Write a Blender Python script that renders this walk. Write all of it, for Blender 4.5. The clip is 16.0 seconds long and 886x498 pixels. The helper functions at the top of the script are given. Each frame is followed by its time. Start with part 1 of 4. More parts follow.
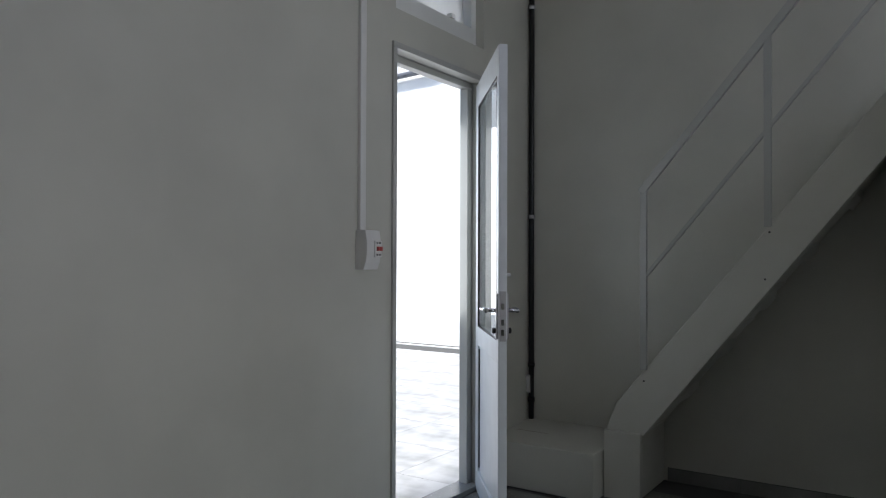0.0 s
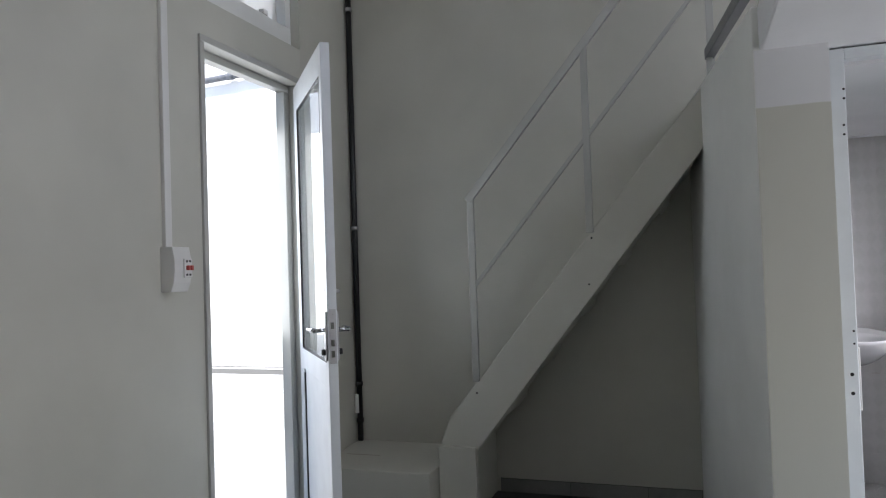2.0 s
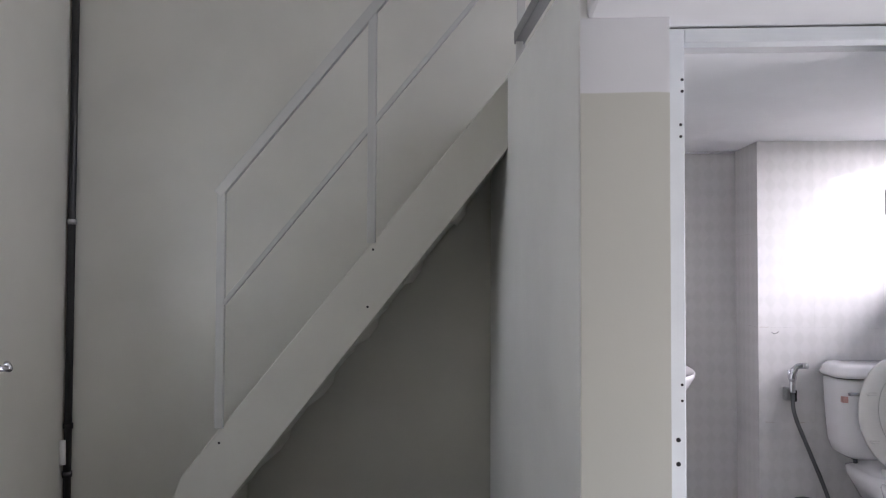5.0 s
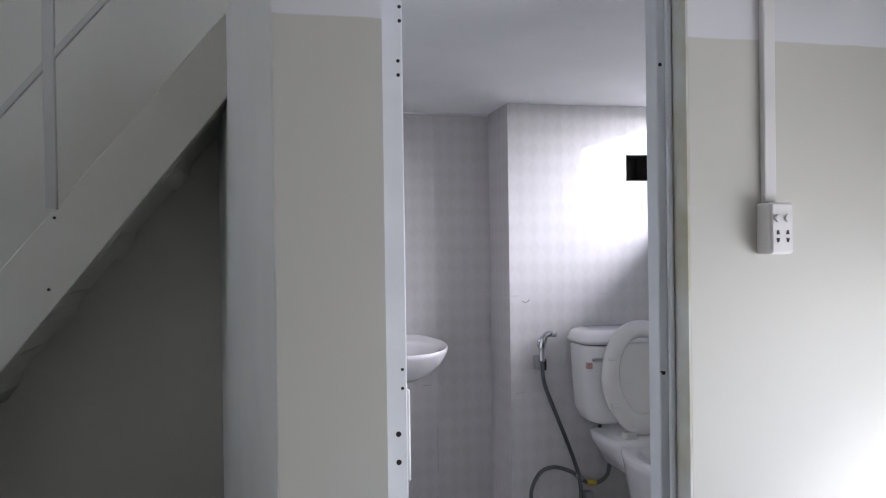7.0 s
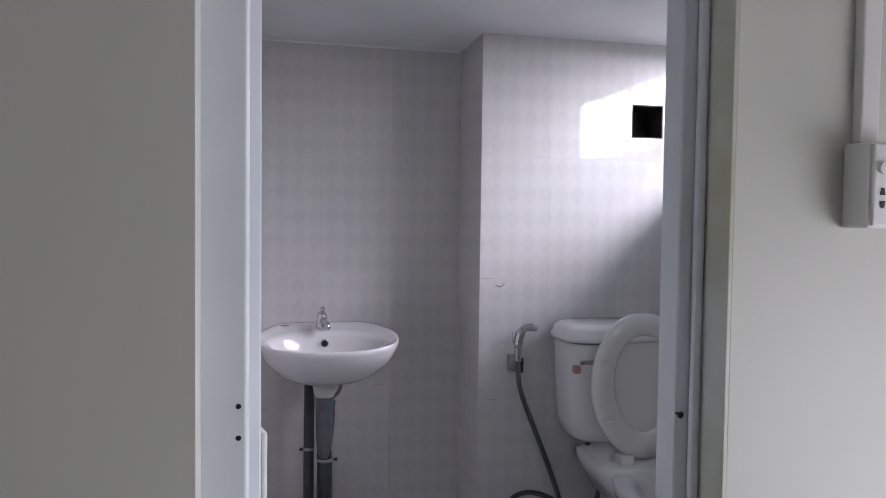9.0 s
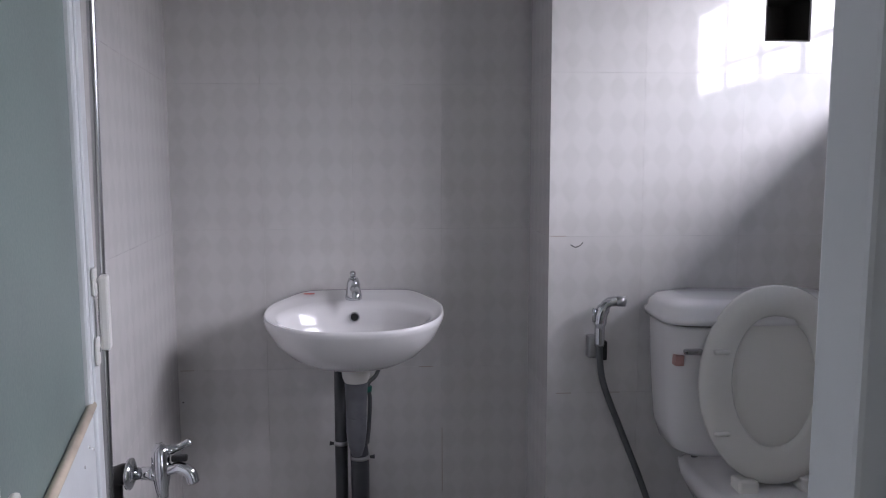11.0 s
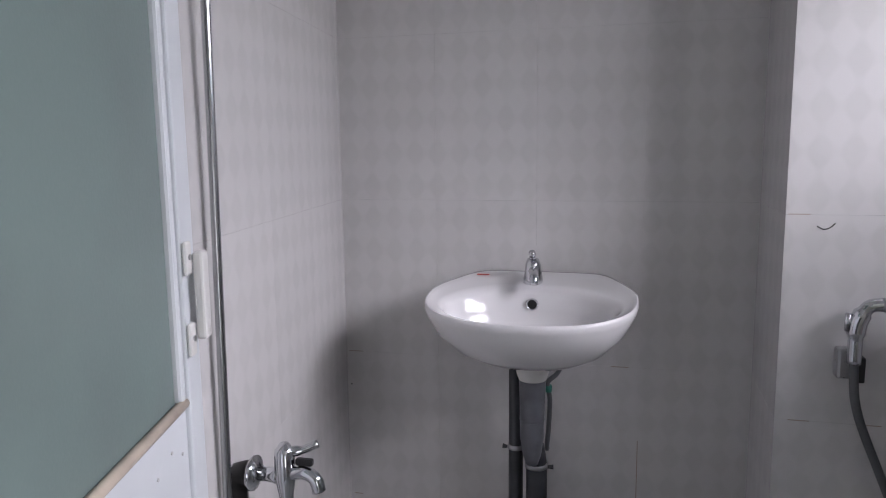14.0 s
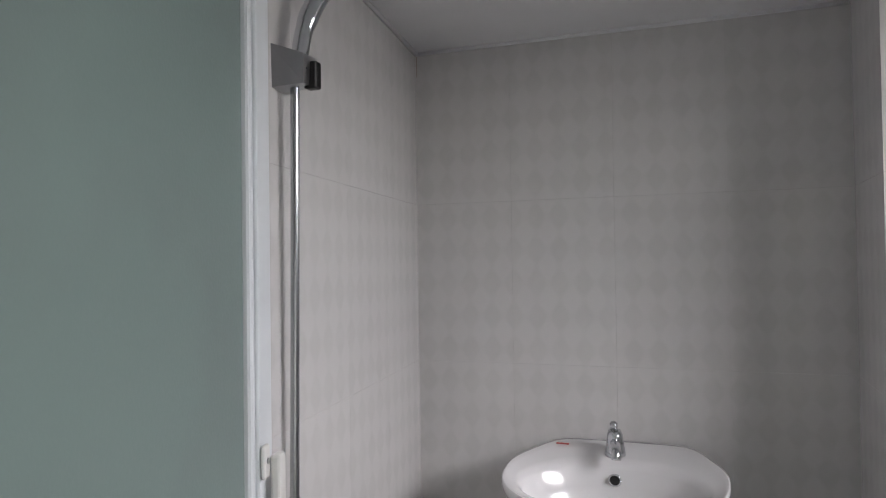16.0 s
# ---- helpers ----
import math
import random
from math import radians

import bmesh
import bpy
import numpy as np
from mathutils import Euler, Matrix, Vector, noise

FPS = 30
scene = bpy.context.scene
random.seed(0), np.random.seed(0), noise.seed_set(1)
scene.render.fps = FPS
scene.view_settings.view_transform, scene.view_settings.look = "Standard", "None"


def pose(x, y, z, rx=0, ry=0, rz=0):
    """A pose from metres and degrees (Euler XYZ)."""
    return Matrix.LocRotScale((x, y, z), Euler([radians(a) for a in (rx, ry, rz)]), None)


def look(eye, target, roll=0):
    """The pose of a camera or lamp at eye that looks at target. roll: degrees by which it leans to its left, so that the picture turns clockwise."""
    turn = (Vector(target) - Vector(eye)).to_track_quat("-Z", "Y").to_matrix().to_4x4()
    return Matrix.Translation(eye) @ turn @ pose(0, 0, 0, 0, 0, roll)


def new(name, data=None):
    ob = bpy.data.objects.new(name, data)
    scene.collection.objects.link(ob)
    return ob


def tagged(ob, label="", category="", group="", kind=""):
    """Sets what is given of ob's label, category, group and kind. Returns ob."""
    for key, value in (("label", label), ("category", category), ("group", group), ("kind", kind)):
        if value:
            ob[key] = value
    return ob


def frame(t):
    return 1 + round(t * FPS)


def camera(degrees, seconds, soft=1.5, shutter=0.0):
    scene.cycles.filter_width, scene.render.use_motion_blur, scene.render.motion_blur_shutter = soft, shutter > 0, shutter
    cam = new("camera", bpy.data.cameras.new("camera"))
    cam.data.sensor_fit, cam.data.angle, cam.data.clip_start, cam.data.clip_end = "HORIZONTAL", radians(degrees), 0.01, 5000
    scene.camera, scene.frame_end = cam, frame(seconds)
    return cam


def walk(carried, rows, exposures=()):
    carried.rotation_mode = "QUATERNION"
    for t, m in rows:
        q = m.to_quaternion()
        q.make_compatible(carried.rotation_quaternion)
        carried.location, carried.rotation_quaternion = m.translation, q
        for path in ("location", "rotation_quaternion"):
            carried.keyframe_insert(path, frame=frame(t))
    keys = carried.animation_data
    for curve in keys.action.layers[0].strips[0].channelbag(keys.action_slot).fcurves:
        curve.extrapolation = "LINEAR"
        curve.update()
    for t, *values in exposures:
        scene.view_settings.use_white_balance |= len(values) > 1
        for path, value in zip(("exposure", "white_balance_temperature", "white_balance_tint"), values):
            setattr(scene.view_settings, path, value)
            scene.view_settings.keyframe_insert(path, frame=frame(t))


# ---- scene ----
cam = camera(62.8, 16.0, soft=1.1)

PATH = [
    (0, (1.385, -0.553, 1.261), (0.273, 1.109, 1.289), 0.2),
    (0.5, (1.344, -0.517, 1.262), (0.328, 1.205, 1.301), 0.0),
    (1, (1.259, -0.481, 1.274), (0.365, 1.307, 1.313), -0.7),
    (1.5, (1.215, -0.457, 1.273), (0.427, 1.381, 1.316), -1.2),
    (2, (1.219, -0.391, 1.27), (0.569, 1.5, 1.324), -1.9),
    (2.5, (1.209, -0.276, 1.278), (0.604, 1.629, 1.348), -1.7),
    (3, (1.192, -0.124, 1.287), (0.648, 1.799, 1.365), -0.9),
    (5.3, (1.199, 0.371, 1.315), (1.176, 2.37, 1.377), -0.0),
    (5.5, (1.206, 0.38, 1.309), (1.247, 2.378, 1.378), -0.2),
    (6, (1.252, 0.431, 1.305), (1.429, 2.422, 1.346), -0.6),
    (6.5, (1.329, 0.533, 1.296), (1.667, 2.505, 1.294), -1.2),
    (7, (1.431, 0.683, 1.295), (1.881, 2.632, 1.282), -0.8),
    (7.5, (1.518, 0.835, 1.282), (2.014, 2.772, 1.239), -0.1),
    (8, (1.573, 0.96, 1.272), (2.077, 2.895, 1.204), -0.4),
    (10.3, (1.968, 1.631, 1.249), (2.204, 3.612, 1.099), 0.7),
    (10.5, (1.99, 1.664, 1.242), (2.187, 3.646, 1.064), 0.1),
    (11, (2.018, 1.798, 1.24), (2.139, 3.783, 1.023), -0.1),
    (11.5, (2.029, 1.912, 1.234), (2.117, 3.897, 1.007), -0.2),
    (12, (2.033, 1.989, 1.232), (2.085, 3.974, 0.998), -0.0),
    (12.5, (2.065, 2.029, 1.233), (1.928, 4.009, 0.985), 0.9),
    (13, (2.088, 2.068, 1.228), (1.835, 4.034, 0.966), 0.6),
    (13.5, (2.101, 2.094, 1.218), (1.749, 4.044, 0.946), 0.1),
    (14, (2.105, 2.114, 1.214), (1.616, 4.031, 0.925), -0.7),
    (14.5, (2.109, 2.129, 1.213), (1.543, 4.023, 0.913), -0.5),
    (15, (2.108, 2.146, 1.24), (1.495, 4.035, 1.006), -0.4),
    (15.5, (2.1, 2.137, 1.275), (1.457, 4.029, 1.18), -0.7),
    (16, (2.106, 2.119, 1.33), (1.413, 3.995, 1.366), -0.8),
]
walk(cam, [(t, look(eye, target, roll)) for t, eye, target, roll in PATH],
     exposures=[(0, 0.26, 6200, 9), (1.5, 0.9, 6300, 10), (3, 0.93, 6300, 11), (5.5, 1.6, 6400, 17), (6.5, 1.35, 6150, 14), (8, 0.88, 6150, 17), (10.5, 0.52, 6200, 16), (12, 0.63, 6250, 15), (13, 0.66, 6300, 15), (14.5, 0.7, 6400, 15), (16, 0.62, 6700, 9)])

# ---- world, sun and the large lights ----
world = bpy.data.worlds.new("sky")
scene.world = world
world.use_nodes = True
sky = world.node_tree.nodes.new("ShaderNodeTexSky")
sky.sky_type, sky.sun_disc = "NISHITA", False
sky.sun_elevation, sky.sun_rotation = radians(58), radians(178)
world.node_tree.links.new(sky.outputs[0], world.node_tree.nodes["Background"].inputs[0])
world.node_tree.nodes["Background"].inputs[1].default_value = 0.15

sun_lamp = bpy.data.lights.new("sun", "SUN")
sun_lamp.energy, sun_lamp.angle, sun_lamp.color = 5.0, radians(6), (1.0, 0.96, 0.9)
new("sun", sun_lamp).matrix_world = look((0, 0, 10), (-0.1, 3.4, 4.5))


def window_light(name, w, h, watts, colour):
    """Daylight standing in an opening."""
    lamp = bpy.data.lights.new(name, "AREA")
    lamp.shape, lamp.size, lamp.size_y, lamp.energy, lamp.color = "RECTANGLE", w, h, watts, colour
    return new(name, lamp)


# Added light low on the unseen east side, brightening the bathroom front.
EAST = window_light("unseen_east_daylight", 1.7, 1.1, 10.5, (0.97, 0.96, 1.0))
EAST.matrix_world = look((3.27, 1.0, 0.66), (0, 1.0, 0.66))
# Added light high on the unseen east side, set for the stair's shading.
HIGH = window_light("unseen_high_daylight", 1.7, 0.85, 8, (0.97, 0.95, 1.0))
HIGH.matrix_world = look((3.27, 1.0, 3.4), (0, 1.0, 3.4))
BATH = window_light("daylight_bathroom_window", 4.8, 0.735, 178, (0.97, 0.94, 1.0))
BATH.matrix_world = look((4.25, 1.8, 2.167), (0, 1.8, 2.167))
ENTRANCE = window_light("daylight_entrance", 0.76, 1.05, 4.2, (0.98, 0.98, 1.0))
ENTRANCE.matrix_world = look((-0.80, 2.505, 1.475), (0, 2.505, 1.475))


# ---- materials ----
def nodes_of(name):
    m = bpy.data.materials.new(name)
    m.use_nodes = True
    return m, m.node_tree.nodes, m.node_tree.links, m.node_tree.nodes["Principled BSDF"]


def surface(name, colour, rough=0.5, metal=0.0, vary=0.06, scale=6.0, grain=90.0, bump=0.05, blotch=None, coat=0.0, rough_vary=0.07):
    """A plain surface with broad unevenness, fine grain and light relief."""
    m, n, l, p = nodes_of(name)
    p.inputs["Roughness"].default_value, p.inputs["Metallic"].default_value = rough, metal
    p.inputs["Coat Weight"].default_value = coat
    geo = n.new("ShaderNodeTexCoord")
    big, small = n.new("ShaderNodeTexNoise"), n.new("ShaderNodeTexNoise")
    big.inputs["Scale"].default_value, small.inputs["Scale"].default_value = scale, grain
    big.inputs["Detail"].default_value, small.inputs["Detail"].default_value = 4, 3
    l.new(geo.outputs["Object"], big.inputs["Vector"])
    l.new(geo.outputs["Object"], small.inputs["Vector"])
    mix = n.new("ShaderNodeMix")
    mix.data_type = "RGBA"
    dark = blotch or tuple(c * (1 - vary * 2) for c in colour)
    light = tuple(min(1, c * (1 + vary)) for c in colour)
    mix.inputs[6].default_value, mix.inputs[7].default_value = (*dark, 1), (*light, 1)
    ramp = n.new("ShaderNodeMapRange")
    ramp.inputs["From Min"].default_value, ramp.inputs["From Max"].default_value = 0.3, 0.62
    l.new(big.outputs["Fac"], ramp.inputs["Value"])
    l.new(ramp.outputs["Result"], mix.inputs[0])
    l.new(mix.outputs[2], p.inputs["Base Color"])
    r = n.new("ShaderNodeMapRange")
    r.inputs["To Min"].default_value, r.inputs["To Max"].default_value = max(0.02, rough - rough_vary), min(1, rough + rough_vary)
    l.new(small.outputs["Fac"], r.inputs["Value"])
    l.new(r.outputs["Result"], p.inputs["Roughness"])
    b = n.new("ShaderNodeBump")
    b.inputs["Strength"].default_value, b.inputs["Distance"].default_value = bump, 0.01
    l.new(small.outputs["Fac"], b.inputs["Height"])
    l.new(b.outputs["Normal"], p.inputs["Normal"])
    return m


def paint(name, colour, rough=0.55, second=None, level=1.75):
    """Rolled emulsion on plaster, with an optional second colour below a level that wavers a little."""
    m = surface(name, colour, rough, vary=0.03, scale=2.2, grain=110, bump=0.018)
    if second:
        n, l, p = m.node_tree.nodes, m.node_tree.links, m.node_tree.nodes["Principled BSDF"]
        geo, xyz, wob = n.new("ShaderNodeNewGeometry"), n.new("ShaderNodeSeparateXYZ"), n.new("ShaderNodeTexNoise")
        l.new(geo.outputs["Position"], xyz.inputs[0])
        wob.inputs["Scale"].default_value = 9
        l.new(geo.outputs["Position"], wob.inputs["Vector"])
        add = n.new("ShaderNodeMath")
        add.operation = "MULTIPLY_ADD"
        add.inputs[1].default_value = 0.006
        l.new(wob.outputs["Fac"], add.inputs[0])
        l.new(xyz.outputs["Z"], add.inputs[2])
        step = n.new("ShaderNodeMapRange")
        step.inputs["From Min"].default_value, step.inputs["From Max"].default_value = level, level + 0.004
        l.new(add.outputs[0], step.inputs["Value"])
        mix = n.new("ShaderNodeMix")
        mix.data_type = "RGBA"
        mix.inputs[6].default_value = (*second, 1)
        old = p.inputs["Base Color"].links[0].from_socket
        l.new(step.outputs["Result"], mix.inputs[0])
        l.new(old, mix.inputs[7])
        l.new(mix.outputs[2], p.inputs["Base Color"])
    return m


def tile_glaze(name, axis):
    """White glazed wall tile with a faint lozenge print. axis: the horizontal axis of the wall."""
    m, n, l, p = nodes_of(name)
    p.inputs["Roughness"].default_value = 0.12
    geo = n.new("ShaderNodeNewGeometry")
    xyz = n.new("ShaderNodeSeparateXYZ")
    l.new(geo.outputs["Position"], xyz.inputs[0])

    def wave(mult_a, mult_b):
        a = n.new("ShaderNodeMath")
        a.operation = "MULTIPLY"
        a.inputs[1].default_value = mult_a
        l.new(xyz.outputs[axis], a.inputs[0])
        b = n.new("ShaderNodeMath")
        b.operation = "MULTIPLY_ADD"
        b.inputs[1].default_value = mult_b
        l.new(xyz.outputs["Z"], b.inputs[0])
        l.new(a.outputs[0], b.inputs[2])
        s = n.new("ShaderNodeMath")
        s.operation = "SINE"
        l.new(b.outputs[0], s.inputs[0])
        return s

    u, v = wave(53.0, 37.0), wave(53.0, -37.0)
    prod = n.new("ShaderNodeMath")
    prod.operation = "MULTIPLY"
    l.new(u.outputs[0], prod.inputs[0])
    l.new(v.outputs[0], prod.inputs[1])
    mr = n.new("ShaderNodeMapRange")
    mr.inputs["From Min"].default_value, mr.inputs["From Max"].default_value = -0.22, 0.30
    l.new(prod.outputs[0], mr.inputs["Value"])
    noise_a, noise_b = n.new("ShaderNodeTexNoise"), n.new("ShaderNodeTexNoise")
    noise_a.inputs["Scale"].default_value, noise_b.inputs["Scale"].default_value = 14, 3
    for q in (noise_a, noise_b):
        l.new(geo.outputs["Position"], q.inputs["Vector"])
    fac = n.new("ShaderNodeMath")
    fac.operation = "MULTIPLY"
    l.new(mr.outputs["Result"], fac.inputs[0])
    l.new(noise_a.outputs["Fac"], fac.inputs[1])
    mix = n.new("ShaderNodeMix")
    mix.data_type = "RGBA"
    mix.inputs[6].default_value, mix.inputs[7].default_value = (0.655, 0.64, 0.63, 1), (0.585, 0.578, 0.563, 1)
    l.new(fac.outputs[0], mix.inputs[0])
    info = n.new("ShaderNodeObjectInfo")
    hsv = n.new("ShaderNodeHueSaturation")
    val = n.new("ShaderNodeMapRange")
    val.inputs["To Min"].default_value, val.inputs["To Max"].default_value = 0.985, 1.015
    l.new(info.outputs["Random"], val.inputs["Value"])
    l.new(val.outputs["Result"], hsv.inputs["Value"])
    l.new(mix.outputs[2], hsv.inputs["Color"])
    l.new(hsv.outputs["Color"], p.inputs["Base Color"])
    r = n.new("ShaderNodeMapRange")
    r.inputs["To Min"].default_value, r.inputs["To Max"].default_value = 0.03, 0.07
    l.new(noise_b.outputs["Fac"], r.inputs["Value"])
    l.new(r.outputs["Result"], p.inputs["Roughness"])
    bmp = n.new("ShaderNodeBump")
    bmp.inputs["Strength"].default_value, bmp.inputs["Distance"].default_value = 0.03, 0.004
    l.new(noise_b.outputs["Fac"], bmp.inputs["Height"])
    l.new(bmp.outputs["Normal"], p.inputs["Normal"])
    return m


CREAM = (0.56, 0.55, 0.485)
M_WALL = paint("cream_emulsion", CREAM, 0.42)
M_BACK = paint("cream_emulsion_satin", CREAM, 0.38)
M_FRONT = paint("white_over_cream_emulsion", (0.74, 0.74, 0.75), 0.45, second=(0.58, 0.575, 0.51), level=1.752)
M_PIER = paint("pale_emulsion", (0.80, 0.80, 0.77), 0.5)
M_WHITE = paint("white_emulsion", (0.81, 0.81, 0.82), 0.6)
M_OUT = paint("white_render", (0.86, 0.86, 0.86), 0.8)
M_TILE = tile_glaze("lozenge_wall_tile_a", "X")
M_TILE_SIDE = tile_glaze("lozenge_wall_tile_b", "Y")
M_GROUT = surface("tile_grout", (0.66, 0.645, 0.63), 0.8)
M_JOINT = surface("dirty_floor_joint", (0.08, 0.08, 0.078), 0.8)
# Shade put into the colour: darker than the tile, so less bounces under the stair.
M_FLOOR = surface("shaded_floor_tile_glaze", (0.24, 0.24, 0.225), 0.25, vary=0.08, scale=5)
M_FLOOR_BATH = surface("bathroom_floor_tile", (0.58, 0.58, 0.56), 0.25, vary=0.06, scale=5)
M_YARD = surface("dusty_yard_tile", (0.45, 0.45, 0.455), 0.5, vary=0.12, scale=5.0, grain=40, blotch=(0.29, 0.29, 0.29))
# Tone set by how much sun it throws up to the bathroom ceiling.
M_CONCRETE = surface("bounce_concrete", (0.27, 0.265, 0.255), 0.8, vary=0.1, scale=1.5, grain=60, bump=0.2)
M_ALU = surface("white_coated_aluminium", (0.70, 0.73, 0.75), 0.32, vary=0.03, bump=0.01)
M_ALU_STAIN = surface("stained_coated_aluminium", (0.62, 0.64, 0.60), 0.4, vary=0.06, bump=0.02, blotch=(0.50, 0.47, 0.33))
M_FROST = surface("green_frosted_glass", (0.178, 0.236, 0.220), 0.36, vary=0.05, scale=3, grain=200, bump=0.02, blotch=(0.16, 0.197, 0.19))
M_PLASTIC = surface("white_plastic", (0.74, 0.73, 0.70), 0.35, vary=0.02, bump=0.01, rough_vary=0.03)
M_SEAT = surface("ivory_plastic", (0.78, 0.77, 0.73), 0.25, vary=0.01, grain=5, bump=0.0, rough_vary=0.02)
M_CERAMIC = surface("white_vitreous_china", (0.78, 0.77, 0.77), 0.11, vary=0.01, grain=5, bump=0.0, coat=0.3, rough_vary=0.02)
M_CHROME = surface("chrome", (0.62, 0.63, 0.65), 0.1, 1.0, vary=0.02, bump=0.0)
M_BRUSHED = surface("satin_nickel", (0.46, 0.46, 0.47), 0.3, 1.0, vary=0.05, bump=0.02)
M_BRAID = surface("braided_steel_hose", (0.15, 0.155, 0.16), 0.4, 0.6, vary=0.1, grain=500, bump=0.3)
M_HOSE = surface("ribbed_steel_hose", (0.42, 0.43, 0.44), 0.22, 1.0, vary=0.05, bump=0.0)
M_RUBBER = surface("grey_rubber_hose", (0.10, 0.105, 0.11), 0.4, vary=0.1)
M_PVC = surface("dark_grey_pvc", (0.049, 0.052, 0.058), 0.35, vary=0.12, scale=12)
M_PVC_PALE = surface("grey_pvc", (0.125, 0.13, 0.145), 0.4, vary=0.15, scale=14)
M_BLACK = surface("black_plastic", (0.012, 0.012, 0.012), 0.4, vary=0.1)
M_DUCT = surface("dark_duct", (0.03, 0.028, 0.025), 0.8, vary=0.2)
M_RED = surface("red_print", (0.50, 0.09, 0.08), 0.5)
M_STICKER = surface("faded_red_sticker", (0.62, 0.36, 0.33), 0.5)
M_STAIN = surface("brown_joint_stain", (0.40, 0.33, 0.28), 0.7)
M_GREEN = surface("green_tape", (0.02, 0.16, 0.12), 0.5)
M_YELLOW = surface("yellow_tape", (0.55, 0.40, 0.04), 0.5)
M_WOOD = surface("pale_wood_bead", (0.55, 0.47, 0.38), 0.5, vary=0.1, scale=20)
M_STEEL = paint("cream_painted_steel", (0.44, 0.44, 0.41), 0.35)
M_GREYRAIL = surface("grey_painted_steel", (0.22, 0.22, 0.22), 0.45)

glass, gn, gl, gp = nodes_of("clear_door_glass")
gp.inputs["Base Color"].default_value = (0.93, 0.97, 0.98, 1)
gp.inputs["Roughness"].default_value, gp.inputs["IOR"].default_value, gp.inputs["Transmission Weight"].default_value = 0.01, 1.52, 1.0
M_GLASS = glass
milk, mn, ml, mp = nodes_of("obscure_glass")
mp.inputs["Base Color"].default_value = (0.88, 0.86, 0.82, 1)
mp.inputs["Roughness"].default_value, mp.inputs["Transmission Weight"].default_value = 0.45, 0.85
M_MILK = milk
tube_m, tn, tl, tp = nodes_of("unlit_fluorescent_tube")
tp.inputs["Base Color"].default_value = (0.85, 0.85, 0.84, 1)
tp.inputs["Roughness"].default_value = 0.12
M_TUBE = tube_m


# ---- mesh helpers ----
ROOT = {}


def mesh_object(name, bm, material, base=(0, 0, 0), smooth=False):
    bmesh.ops.recalc_face_normals(bm, faces=bm.faces)
    me = bpy.data.meshes.new(name)
    bm.transform(Matrix.Translation(-Vector(base)))
    bm.to_mesh(me)
    bm.free()
    me.materials.append(material)
    for poly in me.polygons:
        poly.use_smooth = smooth
    ob = new(name, me)
    return ob


def structure(name, bm, material, label="", smooth=False):
    return tagged(mesh_object(name, bm, material, smooth=smooth), label=label, kind="structure")


def thing(name, base, label, category, group=""):
    ob = new(name)
    ob.location, ob.empty_display_size = base, 0.05
    ROOT[ob] = Vector(base)
    return tagged(ob, label=label, category=category, group=group)


def part(name, bm, material, parent, label="", smooth=False):
    """One mesh, made in world metres, under a thing or under a part."""
    base = ROOT.get(parent, Vector())
    ob = mesh_object(name, bm, material, base, smooth)
    ob.parent = parent
    ROOT[ob] = base
    return tagged(ob, label=label)


def solo(name, bm, material, base, label, category, group="", smooth=False):
    ob = mesh_object(name, bm, material, base, smooth)
    ob.location = base
    ROOT[ob] = Vector(base)
    return tagged(ob, label=label, category=category, group=group)


def box(x0, x1, y0, y1, z0, z1, bevel=0.0, seg=2, bm=None):
    own = bmesh.new()
    bmesh.ops.create_cube(own, size=1, matrix=Matrix.Translation(((x0 + x1) / 2, (y0 + y1) / 2, (z0 + z1) / 2)) @ Matrix.Diagonal((x1 - x0, y1 - y0, z1 - z0, 1)))
    if bevel:
        bmesh.ops.bevel(own, geom=own.edges[:], offset=bevel, segments=seg, affect="EDGES", profile=0.5)
    return joined(bm, own)


def joined(bm, own):
    if bm is None:
        return own
    me = bpy.data.meshes.new("join")
    own.to_mesh(me)
    own.free()
    bm.from_mesh(me)
    bpy.data.meshes.remove(me)
    return bm


def placed(bm, m):
    bm.transform(m)
    return bm


def prism(outline, axis, a, b, bevel=0.0):
    """A flat outline pushed along an axis from a to b; the outline holds the other two coordinates in order."""
    bm = bmesh.new()

    def at(p, q):
        return {"x": (q, p[0], p[1]), "y": (p[0], q, p[1]), "z": (p[0], p[1], q)}[axis]

    lo = [bm.verts.new(at(p, a)) for p in outline]
    hi = [bm.verts.new(at(p, b)) for p in outline]
    bm.faces.new(lo)
    bm.faces.new(hi[::-1])
    for k in range(len(lo)):
        bm.faces.new((lo[k], hi[k], hi[k - 1], lo[k - 1]))
    if bevel:
        bmesh.ops.recalc_face_normals(bm, faces=bm.faces)
        bmesh.ops.bevel(bm, geom=bm.edges[:], offset=bevel, segments=2, affect="EDGES", profile=0.5)
    return bm


